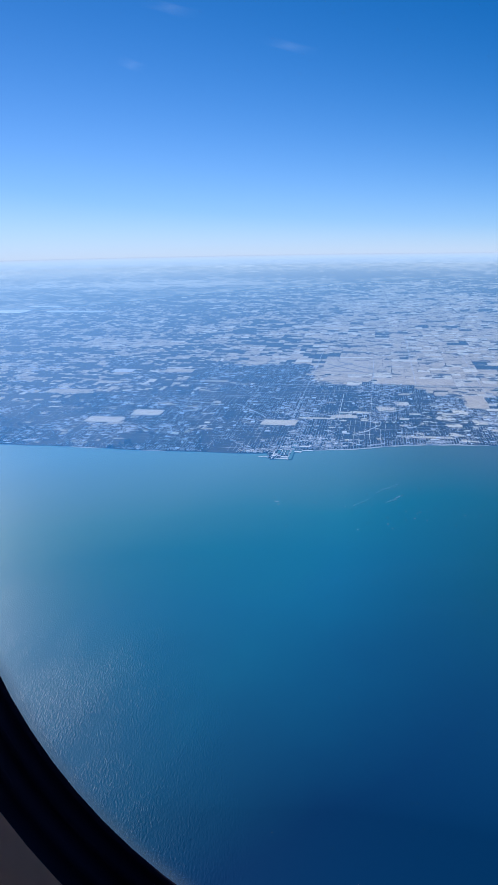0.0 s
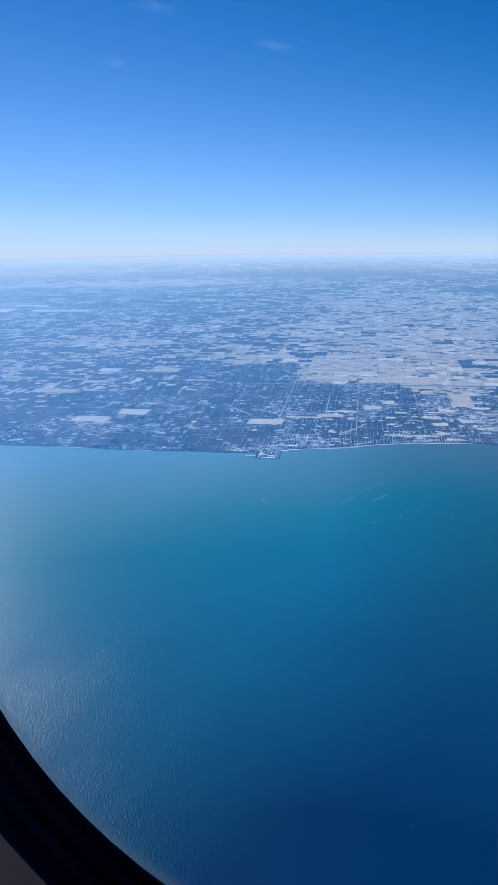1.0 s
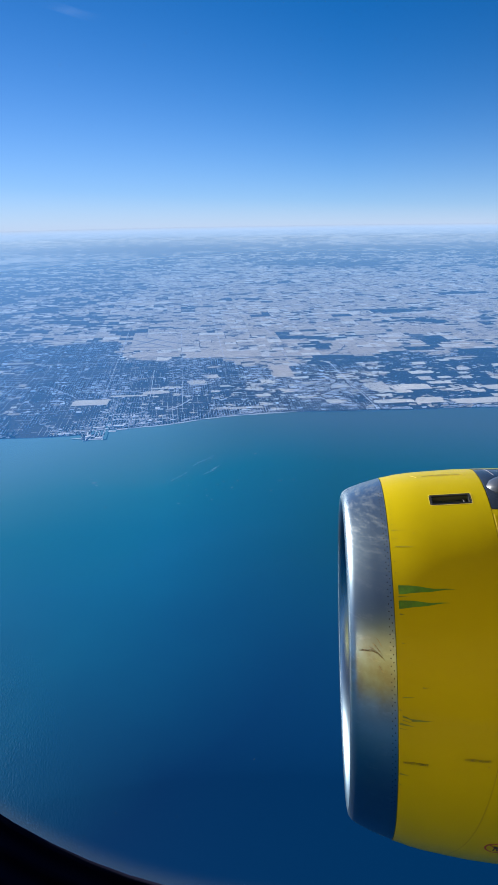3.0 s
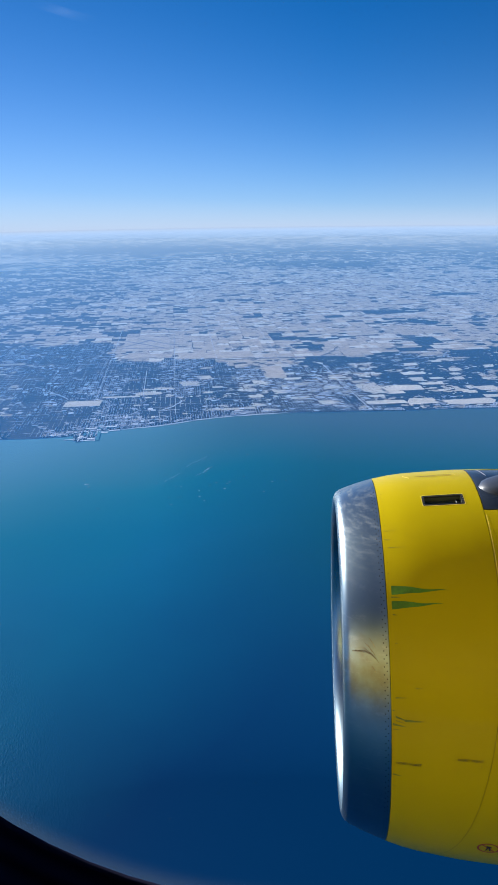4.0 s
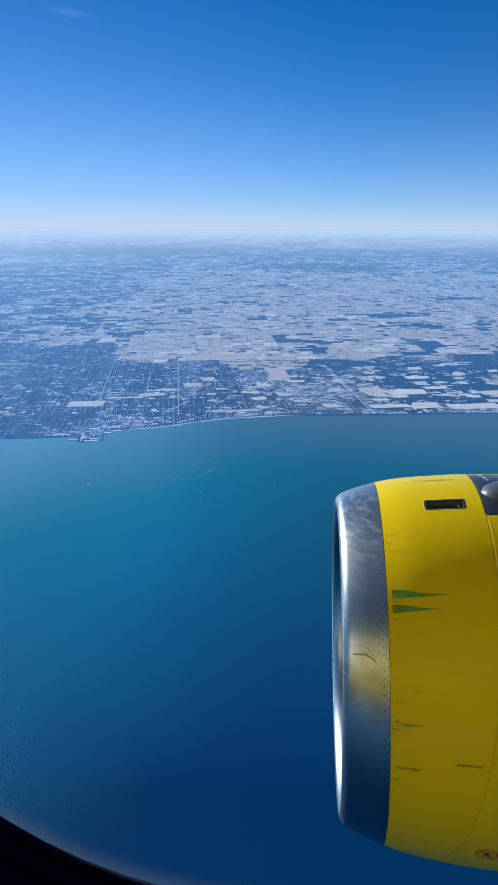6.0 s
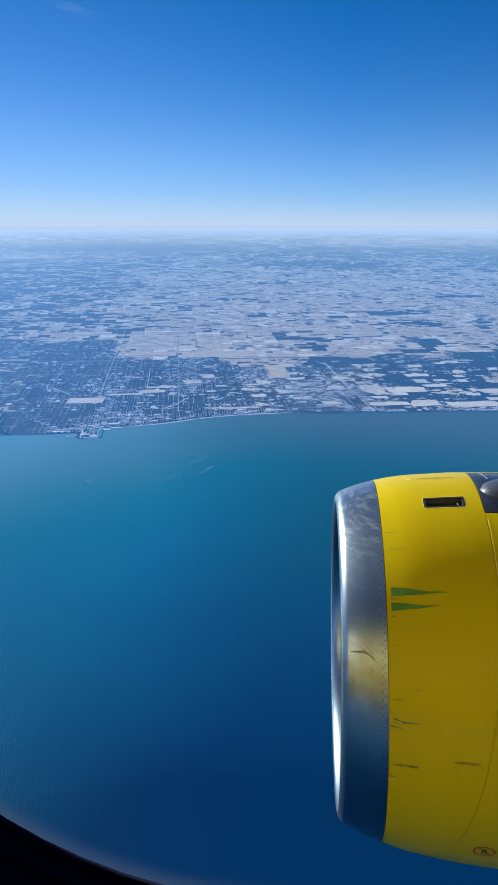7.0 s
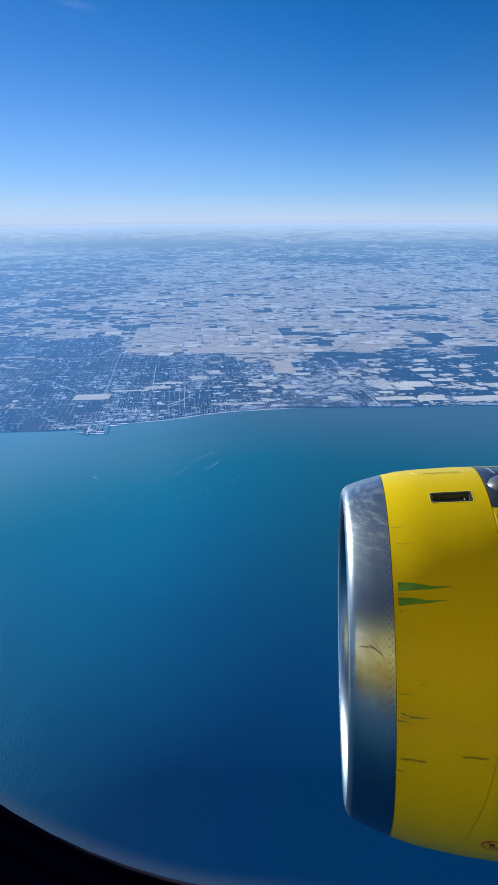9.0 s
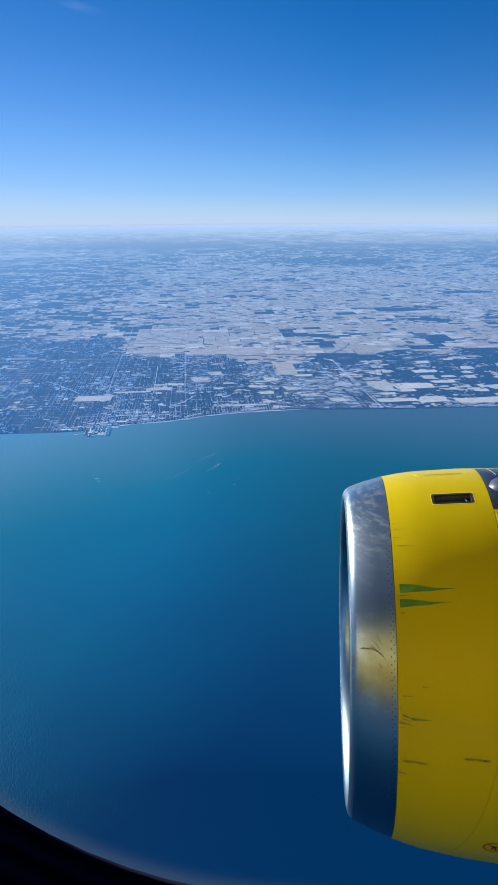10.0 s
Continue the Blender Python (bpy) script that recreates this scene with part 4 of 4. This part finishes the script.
# fan cowl with the vent left open
VS0, VS1, VP0, VP1 = 0.458, 0.648, 77.0, 81.8
phis = sorted({*[2.5 * j for j in range(144)], VP0, VP1})
waist = [VS1 if 74 < p < 84 else min(VS1, 0.458 + (seam(p) - 0.458) * 0.72) for p in phis]
rows = [[on_engine(s, p) for p in phis] for s in (0.2445, 0.28, 0.33, 0.40, VS0)]
rows.append([on_engine(b, p) for b, p in zip(waist, phis)])
for f in (0.25, 0.5, 0.75, 1.0):
    rows.append([on_engine(b + (seam(p) - 0.001 - b) * f, p) for b, p in zip(waist, phis)])
j0 = phis.index(VP0)
verts = [v for row in rows for v in row]
mesh_ob("fan_cowl", verts, grid_faces(len(rows), len(phis), wrap=True, skip={(4, j) for j in range(j0, phis.index(VP1))}), YELLOW, engine, True, "glossy yellow fan cowl, scuffed and chipped")
# rear cowl, open at the top for the pylon
phis2 = [74 - 328 * j / 150 for j in range(151)]
rows = [[on_engine(seam(p) + 0.001 + (3.0 - seam(p)) * f, p) for p in phis2] for f in (0.0, 0.02, 0.06, 0.12, 0.22, 0.36, 0.55, 0.78, 1.0)]
rows.append([on_engine(3.0, p, -0.06) for p in phis2])
mesh_ob("rear_cowl", [v for row in rows for v in row], grid_faces(len(rows), 151), YELLOW, engine, True, "yellow rear cowl behind a curved joint")
verts = [on_engine(seam(p) + ds, p, -0.004) for ds in (-0.01, 0.01) for p in range(-180, 181, 3)]
mesh_ob("panel_gap", verts, grid_faces(2, 121), GAP, engine, True, "dark gap between cowl panels")
verts = [on_engine(s, 360 * j / N, r=r) for s, r in ((3.0, 0.85), (3.0, 0.4), (3.6, 0.1)) for j in range(N)]
mesh_ob("exhaust_cone", verts, grid_faces(3, N, wrap=True), GREY, engine, True)

# pylon fairing on top
rows = []
for s, up in ((0.732, 0.0), (0.735, 0.004), (0.80, 0.006), (0.95, 0.012), (1.2, 0.05), (1.7, 0.22), (2.4, 0.5), (3.0, 0.75), (3.5, 0.72)):
    row = []
    for k in range(13):
        p = 74.4 + 31.2 * k / 12
        bulge = up * (1 - abs(k - 6) / 6.0) ** 0.5 if k not in (0, 12) else 0.0
        row.append(on_engine(s, p, -0.001 + bulge))
    rows.append(row)
mesh_ob("pylon_fairing", [v for row in rows for v in row], grid_faces(len(rows), 13), DARK, engine, True, "dark blue-grey pylon fairing")


def blob(s0, s1, p0, p1, height):
    """A low rounded fairing on the nacelle."""
    bm = bmesh.new()
    nu, nv = 20, 10
    pts = []
    for i in range(nu + 1):
        for j in range(nv + 1):
            a_, b_ = -1 + 2 * i / nu, -1 + 2 * j / nv
            lim = math.sqrt(max(0, 1 - a_ * a_))
            d2 = 1 - a_ * a_ - (b_ * lim) ** 2
            pts.append(bm.verts.new(on_engine((s0 + s1) / 2 + a_ * (s1 - s0) / 2, (p0 + p1) / 2 + b_ * lim * (p1 - p0) / 2, height * math.sqrt(max(0, d2)))))
    for i in range(nu):
        for j in range(nv):
            k = i * (nv + 1) + j
            bm.faces.new((pts[k], pts[k + 1], pts[k + nv + 2], pts[k + nv + 1]))
    bmesh.ops.remove_doubles(bm, verts=bm.verts, dist=1e-5)
    return bm


part("strut_fairing", blob(0.738, 1.2, 79.0, 92.5, 0.058), FAIRING, engine, "rounded grey fairing blister")

# vent
def patch(outline, out=0.0015):
    """A thin skin on the nacelle with this outline of (s, phi)."""
    bm = bmesh.new()
    bm.faces.new([bm.verts.new(on_engine(s, p, out)) for s, p in outline])
    return bm


def round_rect(s0, s1, p0, p1, rs, rp, n=5):
    pts = []
    for cs, cp, a0 in ((s1 - rs, p1 - rp, 0), (s0 + rs, p1 - rp, 90), (s0 + rs, p0 + rp, 180), (s1 - rs, p0 + rp, 270)):
        for k in range(n + 1):
            t = radians(a0 + 90 * k / n)
            pts.append((cs + rs * math.cos(t), cp + rp * math.sin(t)))
    return pts


outer = round_rect(VS0 - 0.004, VS1 + 0.004, VP0 - 0.25, VP1 + 0.25, 0.010, 0.6)
inner = round_rect(VS0 + 0.008, VS1 - 0.008, VP0 + 0.5, VP1 - 0.5, 0.005, 0.3)
bm = bmesh.new()
loops = [[bm.verts.new(on_engine(s, p, o)) for s, p in ring] for ring, o in ((outer, 0.0), (outer, 0.0006), (inner, 0.0006), (inner, -0.008))]
for a_, b_ in zip(loops, loops[1:]):
    for k in range(len(a_)):
        q = (k + 1) % len(a_)
        bm.faces.new((a_[k], a_[q], b_[q], b_[k]))
frame_bm = bm
bm = bmesh.new()
loops = [[bm.verts.new(on_engine(s, p, o)) for s, p in inner] for o in (-0.007, -0.030)]
for k in range(len(inner)):
    q = (k + 1) % len(inner)
    bm.faces.new((loops[0][k], loops[0][q], loops[1][q], loops[1][k]))
bm.faces.new(loops[1])
vent = part("cooling_vent", bm, VENT, engine, "dark rectangular vent recess", smooth=False)
part("vent_frame", frame_bm, BLACK, vent, "black screwed vent frame", smooth=False)
bm = bmesh.new()
s0, s1, p0, p1 = VS1 - 0.0330, VS1 - 0.0312, VP0 + 0.75, VP1 - 0.75
bmesh.ops.create_cube(bm, size=1.0)
c = on_engine((s0 + s1) / 2, (p0 + p1) / 2, -0.0150)
bmesh.ops.transform(bm, matrix=Matrix.Translation(c) @ Euler((radians((p0 + p1) / 2 - 90), 0, 0)).to_matrix().to_4x4() @ Matrix.Diagonal((s1 - s0, (p1 - p0) * 0.018, 0.005, 1)), verts=bm.verts)
part("vent_vane", bm, GREY, vent, "pale vane inside the vent", smooth=False)

for k, (s_, p_) in enumerate(((VS1 - 0.001, VP0 + 0.6), (VS1 - 0.001, VP0 + 1.9), (VS1 - 0.001, VP1 - 1.9), (VS1 - 0.001, VP1 - 0.6), (VS0 + 0.002, VP0 + 0.4), (VS0 + 0.002, VP1 - 0.4))):
    part("screw", patch([(s_ + 0.0026 * math.cos(q * 0.785), p_ + 0.15 * math.sin(q * 0.785)) for q in range(8)], 0.0016), GREY, vent, "small bare screw head")
# bezel in a paler yellow, with the rim's highlight painted in
bezel = [[(s_, p_) for s_, p_ in round_rect(VS0 - 0.004 - g_, VS1 + 0.004 + g_, VP0 - 0.25 - g_ * 58, VP1 + 0.25 + g_ * 58, 0.010, 0.6)] for g_ in (0.0, 0.0025)]
bm = bmesh.new()
loops = [[bm.verts.new(on_engine(s_, p_, 0.0014)) for s_, p_ in ring] for ring in bezel]
for k in range(len(bezel[0])):
    q = (k + 1) % len(bezel[0])
    bm.faces.new((loops[0][k], loops[0][q], loops[1][q], loops[1][k]))
part("vent_bezel", bm, PALE_EDGE, vent, "pale bezel round the vent, its edge highlight painted in", smooth=False)


# pale strips: crown hatch, and highlight painted along the joint behind the fan cowl
def strip(name, ends, wide, material, label, out=0.0016, n=14):
    (s0, p0), (s1, p1) = ends
    pts = [(s0 + (s1 - s0) * k / n, p0 + (p1 - p0) * k / n) for k in range(n + 1)]
    verts = [on_engine(s_, p_ + side * wide / 2, out) for side in (-1, 1) for s_, p_ in pts]
    mesh_ob(name, verts, grid_faces(2, n + 1), material, engine, True, label)


strip("hatch_edge", ((0.452, 97.6), (0.640, 97.0)), 0.5, GAP, "dull seam of a hatch")
strip("hatch_edge", ((0.395, 99.5), (0.425, 96.5)), 0.9, PALE_EDGE, "pale corner of a hatch")
strip("hatch_edge", ((0.652, 98.6), (0.660, 96.0)), 0.7, PALE_EDGE, "pale corner of a hatch")
# highlight along the seam, painted as a raised pale strip
verts = [on_engine(seam(p) + ds, p, 0.0018) for ds in (0.004, 0.008) for p in range(38, 74, 2)]
mesh_ob("joint_edge", verts, grid_faces(2, 18), PALE_EDGE, engine, True, "highlight on the rear cowl's edge, painted as a pale strip")
strip("fairing_strap", ((0.775, 101.0), (0.800, 93.0)), 0.9, LINING, "thin white strap on the fairing", 0.012)


# paint damage, marks and lettering
def blade(s0, p0, s1, p1, wide, shape=1.0, n=10, flip=1):
    """A tapered patch from a broad front end to a thin tip; wide in degrees."""
    top, low = [], []
    for k in range(n + 1):
        f = k / n
        s, p = s0 + (s1 - s0) * f, p0 + (p1 - p0) * f
        w = wide * (1 - f) ** shape * (1 + 0.15 * noise.noise((s * 60, p * 3, 1)))
        if shape < 0.65 and wide > 1:
            w = wide * (1 - 0.72 * (f / 0.62) ** 1.3) if f < 0.62 else wide * 0.26 * (1 - (f - 0.62) / 0.4)
            p += 0.25 * wide * math.sin(f * 9) * f * 0.4
        elif f > 0.8:
            w *= 0.5
        top.append((s, p + w / 2))
        low.append((s, p - w / 2))
    bm = bmesh.new()
    a_ = [bm.verts.new(on_engine(s, p, 0.0012)) for s, p in top]
    b_ = [bm.verts.new(on_engine(s, p, 0.0012)) for s, p in low]
    for k in range(n):
        bm.faces.new((a_[k], b_[k], b_[k + 1], a_[k + 1]))
    return bm


for s0, p0, s1, p1, w in ((0.266, 48.6, 0.516, 48.3, 2.6), (0.264, 44.5, 0.488, 44.8, 2.3)):
    part("paint_chip", blade(s0, p0, s1, p1, w, 0.62, 18), GREEN, engine, "green primer showing in a long tapered chip")
for s0, p0, s1, p1, w in ((0.264, 46.7, 0.31, 46.6, 0.5), (0.266, 42.0, 0.29, 41.8, 0.5), (0.257, 67.9, 0.335, 67.2, 0.25), (0.254, 64.7, 0.292, 64.4, 0.2), (0.269, 61.8, 0.371, 61.2, 0.3),
                          (0.264, 20.8, 0.325, 21.2, 0.45), (0.262, 15.9, 0.33, 14.9, 0.8), (0.30, 15.2, 0.396, 15.7, 1.0), (0.262, 14.9, 0.31, 14.4, 0.35), (0.249, 13.8, 0.316, 13.6, 0.9), (0.249, 12.5, 0.29, 12.6, 0.35),
                          (0.249, 17.5, 0.262, 17.4, 0.5), (0.249, -0.8, 0.296, -0.8, 0.7), (0.249, -4.4, 0.268, -4.6, 0.4), (0.27, 34.5, 0.285, 34.5, 0.3), (0.35, 23.8, 0.372, 23.7, 0.55)):
    part("paint_scratch", blade(s0, p0, s1, p1, w * 0.7, 0.8, 6), OLIVE, engine, "olive scratch in the paint")
for s, p in ((0.356, 65.7), (0.625, 5.6), (0.347, -18.2), *((0.263 + 0.003 * (k % 2), 70 + 2.3 * k) for k in range(8)), (0.258, 53.5), (0.258, 57.0), (0.375, 23.9)):
    part("fastener", patch([(s + 0.0024 * math.cos(k * 0.785), p + 0.14 * math.sin(k * 0.785)) for k in range(8)], 0.002), BLACK, engine, "small dark fastener")
store = ([], [])
for col, s in enumerate((0.2145, 0.2285)):
    for k in range(-22, 38):
        p = 2.05 * k + (1.0 if col else 0.0) + 12
        k0 = len(store[0])
        store[0].extend(on_engine(s + 0.0034 * math.cos(q), p + 0.20 * math.sin(q), 0.0008) for q in (radians(60 * i) for i in range(6)))
        store[0].append(on_engine(s, p, 0.0016))
        store[1].extend((k0 + i, k0 + (i + 1) % 6, k0 + 6) for i in range(6))
tagged(mesh_ob("rivets", *store, BLACK, engine), "two rows of small dark rivets", kind="stuff")


def scuff(s0, p0, s1, p1, wide, bow, seed, n=14):
    """A rubbed line on the metal: it bows, wanders, and is broken and uneven in width."""
    bm = bmesh.new()
    last = None
    for k in range(n + 1):
        f = k / n
        s = s0 + (s1 - s0) * f
        p = p0 + (p1 - p0) * f + bow * math.sin(math.pi * f) + 0.35 * noise.noise((seed, f * 4.0, 0.0))
        w = wide * (0.35 + 0.65 * math.sin(math.pi * min(max(f, 0.04), 0.96))) * (0.7 + 0.8 * abs(noise.noise((seed + 9, f * 7.0, 0.0))))
        pair = [bm.verts.new(on_engine(s, p + side * w / 2, 0.0010)) for side in (1, -1)]
        if last:
            bm.faces.new((last[0], last[1], pair[1], pair[0]))
        last = pair
    return bm


for s0, p0, s1, p1, w, bow in ((0.052, 32.0, 0.112, 31.8, 0.50, 0.3), (0.100, 32.2, 0.186, 29.4, 0.62, 0.9), (0.118, 34.4, 0.172, 31.0, 0.42, 0.3), (0.142, 35.8, 0.176, 32.6, 0.34, 0.2), (0.105, 33.2, 0.140, 31.9, 0.30, 0.1), (0.150, 28.3, 0.170, 26.9, 0.45, 0.1)):
    part("scuff_mark", scuff(s0, p0, s1, p1, w, bow, s0 * 70), SCUFF, engine, "dark scuff on the metal lip")


def lettering(text, s, p, size, slope):
    """Flat letters wrapped on to the cowl, from (s, p) backwards."""
    cu = bpy.data.curves.new("lettering", "FONT")
    cu.body, cu.size, cu.resolution_u, cu.offset = text, size, 2, 0.0002
    tmp = bpy.data.objects.new("lettering", cu)
    scene.collection.objects.link(tmp)
    bpy.context.view_layer.update()
    me = bpy.data.meshes.new_from_object(tmp.evaluated_get(bpy.context.evaluated_depsgraph_get()))
    bpy.data.objects.remove(tmp)
    per = math.degrees(1 / cowl_radius(s))
    for v in me.vertices:
        v.co = on_engine(s + v.co.x, p + slope * v.co.x + v.co.y * per, 0.0018)
    me.materials.clear()
    me.materials.append(BLACK)
    ob = new("lettering", me)
    ob.parent = engine
    ob.matrix_parent_inverse = Matrix.Translation(-engine.location)
    return tagged(ob, "small black capital letters")


lettering("HOIST POINT", 0.264, 2.70, 0.0178, 7.0)
lettering("HOIST POINT", 0.526, 6.50, 0.0178, 3.0)


def ring_mark(s, p, r, w, material, name, label):
    per = math.degrees(1 / cowl_radius(s))
    bm = bmesh.new()
    loops = [[bm.verts.new(on_engine(s + q * math.cos(radians(10 * k)), p + q * per * math.sin(radians(10 * k)), 0.0018)) for k in range(36)] for q in (r, r - w)]
    for k in range(36):
        q = (k + 1) % 36
        bm.faces.new((loops[0][k], loops[0][q], loops[1][q], loops[1][k]))
    return part(name, bm, material, engine, label)


def bar_mark(s0, p0, s1, p1, wide, material, name, parent):
    per = math.degrees(1 / cowl_radius(s0))
    d = Vector((s1 - s0, (p1 - p0) / per))
    n = Vector((-d.y, d.x)).normalized() * wide / 2
    part(name, patch([(s0 + n.x, p0 + n.y * per), (s0 - n.x, p0 - n.y * per), (s1 - n.x, p1 - n.y * per), (s1 + n.x, p1 + n.y * per)], 0.0022), material, parent)


sign = ring_mark(0.702, -24.0, 0.052, 0.009, RED, "warning_ring", "red prohibition ring")
bar_mark(0.668, -22.0, 0.736, -26.0, 0.008, RED, "warning_slash", sign)
for s0, p0, s1, p1, w in ((0.69, -23.0, 0.715, -23.4, 0.012), (0.700, -23.4, 0.692, -25.6, 0.007), (0.706, -23.4, 0.712, -25.6, 0.007)):
    bar_mark(s0, p0, s1, p1, w, BLACK, "warning_bar", sign)

# ---- the fuselage side and its window ----
WX, WZ, WR, TALL, FLAT = -0.0248, EYE - 0.0675, 0.1148, 0.11, 0.05   # lower arc's centre, radius, straight height and width


def stadium(r, y, n=32):
    pts = []
    for k in range(n + 1):
        t = math.pi * k / n
        pts.append(Vector((WX + (FLAT if k <= n / 2 else 0) + r * math.cos(t), y, WZ + TALL + r * math.sin(t))))
    for k in range(n + 1):
        t = math.pi + math.pi * k / n
        pts.append(Vector((WX + (FLAT if k > n / 2 else 0) + r * math.cos(t), y, WZ + r * math.sin(t))))
    return pts


def sweep(profile):
    verts = [v for r, y in profile for v in stadium(r, y)]
    return verts, grid_faces(len(profile), 66, wrap=True)


def plate(r, y, w, h):
    """A flat plate round the window opening, out to a rectangle."""
    mid = Vector((WX + FLAT / 2, y, WZ + TALL / 2))
    inner_ = stadium(r, y)
    outer_ = []
    for p in inner_:
        d = p - mid
        k = min(w / 2 / abs(d.x) if abs(d.x) > 1e-6 else 1e9, h / 2 / abs(d.z) if abs(d.z) > 1e-6 else 1e9)
        outer_.append(mid + d * k)
    return inner_ + outer_, grid_faces(2, 66, wrap=True)


win = new("cabin_window")
win.location = (WX, 0.15, WZ - WR)
tagged(win, "rounded aircraft cabin window with a black seal", "window", kind="structure")
win.name = "window_1"
mesh_ob("window_seal", *sweep([(0.1465, 0.1695), (0.1195, 0.1512), (0.1148, 0.150), (0.1155, 0.1482), (0.1165, 0.1478), (0.1166, 0.1448), (0.1172, 0.1425), (0.1182, 0.1422), (0.1180, 0.1385), (0.1184, 0.1360), (0.1192, 0.1356), (0.1188, 0.1305)]), RUBBER, win, True, "black ribbed rubber seal")
mesh_ob("window_reveal", *sweep([(0.1188, 0.1305), (0.1205, 0.1290), (0.130, 0.120), (0.150, 0.102), (0.162, 0.097), (0.172, 0.095)]), LINING, win, True, "grey plastic window reveal")
pane = mesh_ob("pane", stadium(0.121, 0.1545), [tuple(range(66))], PANE, win, False, "clear acrylic pane")
pane.visible_shadow = False
# ring added to paint the pane's soft, glowing edge
vs, fs = sweep([(0.1078, 0.1503), (0.1152, 0.1503)])
rim = mesh_ob("pane_edge", vs, fs, RIM, win, True, "ring painting the soft, lit edge of the pane")
uv = rim.data.uv_layers.new(name="UVMap")
for loop in rim.data.loops:
    uv.data[loop.index].uv = (0.5, 0.0 if loop.vertex_index < 66 else 1.0)
rim.visible_shadow = False

# fuselage shell: a tube with a flat strip where the windows are
RF, HALF, Y_OUT = 1.975, 0.36, 0.17
mid_z = WZ + TALL / 2
DROP = 0.5                                # the tube's middle lies below the windows
yc = Y_OUT - math.sqrt(RF ** 2 - (DROP - HALF) ** 2)
a0, a1 = math.asin((HALF + DROP) / RF), 2 * math.pi + math.asin((DROP - HALF) / RF)
X_NOSE, X_TAIL = -6.0, 8.0


PITCH = 0.533                             # from window to window


def tube(r_off, material, name, label, y_flat, hole_r):
    arc = [a0 + (a1 - a0) * k / 60 for k in range(61)]
    ring = [(yc + (RF - r_off) * math.cos(t), mid_z - DROP + (RF - r_off) * math.sin(t)) for t in arc]
    ring[0], ring[-1] = (y_flat, mid_z + HALF), (y_flat, mid_z - HALF)
    verts = [(x, y, z) for x in (X_NOSE, X_TAIL) for y, z in ring]
    faces = grid_faces(2, 61)
    k = len(verts)
    xs = [X_NOSE] + [WX + FLAT / 2 + PITCH * (n + q) for n in range(-10, 14) for q in (-0.5, 0.5)] + [X_TAIL]
    for x0, x1 in ((xs[0], xs[1]), (xs[-2], xs[-1])):
        verts += [(x0, y_flat, mid_z - HALF), (x1, y_flat, mid_z - HALF), (x1, y_flat, mid_z + HALF), (x0, y_flat, mid_z + HALF)]
        faces.append((k, k + 1, k + 2, k + 3))
        k += 4
    pv, pf = plate(hole_r, y_flat, PITCH, 2 * HALF)
    # besides the one in view, unseen openings added to light the cabin lining
    for n in range(-10, 14):
        verts += [(v.x + PITCH * n, v.y, v.z) for v in pv]
        faces += [tuple(i + k for i in f) for f in pf]
        k += len(pv)
    ob = mesh_ob(name, verts, faces, material)
    return tagged(ob, label, "fuselage", kind="structure")


tube(0.0, FUSELAGE, "wall_outer", "yellow painted aircraft fuselage skin", Y_OUT, 0.146)
tube(0.075, LINING, "wall_inner", "pale grey cabin side lining", 0.095, 0.172)
# reveals of the unseen windows added for daylight inside
vs, fs = sweep([(0.146, 0.1695), (0.1175, 0.151), (0.1335, 0.1305), (0.158, 0.102), (0.172, 0.0952)])
for n in range(-10, 14):
    if n:
        ob = mesh_ob("window_reveal", [(v.x - WX, v.y, v.z - WZ) for v in vs], fs, LINING, None, True) if n == -10 else new("window_reveal", ob.data)
        ob.location = (WX + PITCH * n, 0, WZ)
        ob.name = "window_%d" % (n + 12)
        tagged(ob, "plain reveal of an unseen further window that lets in daylight", "window", kind="structure")
for x, name in ((X_NOSE, "wall_front"), (X_TAIL, "wall_back")):
    ring = [(x, yc + (RF + 0.002) * math.cos(2 * math.pi * k / 60), mid_z - DROP + (RF + 0.002) * math.sin(2 * math.pi * k / 60)) for k in range(60)]
    bm = bmesh.new()
    bm.faces.new([bm.verts.new(p) for p in ring])
    bmesh.ops.solidify(bm, geom=bm.faces[:], thickness=0.03)
    tagged(part(name, bm, LINING, None, smooth=False), "plain cabin bulkhead", "bulkhead", kind="structure")
bm = bmesh.new()
bmesh.ops.create_cube(bm, size=1.0, matrix=Matrix.Translation(((X_NOSE + X_TAIL) / 2, yc, mid_z - 1.25)) @ Matrix.Diagonal((X_TAIL - X_NOSE - 0.1, 2.95, 0.06, 1)))
tagged(part("floor", bm, GREY, None, smooth=False), "dark grey cabin floor", "floor", kind="structure")

# the wing that carries the pylon, behind the view
rows = []
for k in range(13):
    y = 0.05 + 0.75 * k
    front, back, z = 1.4 + 0.47 * y, 7.4 + 0.16 * y, EYE - 1.40 + 0.09 * y
    chord = back - front
    section = [(0, 0), (0.02, 0.028), (0.1, 0.055), (0.3, 0.07), (0.6, 0.05), (1, 0), (0.6, -0.035), (0.3, -0.05), (0.1, -0.04), (0.02, -0.02)]
    rows += [(front + a_ * chord, y, z + b_ * chord) for a_, b_ in section]
faces = grid_faces(13, 10, wrap=True) + [tuple(range(10)), tuple(range(120, 130))]
tagged(mesh_ob("wing", rows, faces, WING, None, True), "plain pale grey aircraft wing over the engine", "wing", kind="structure")
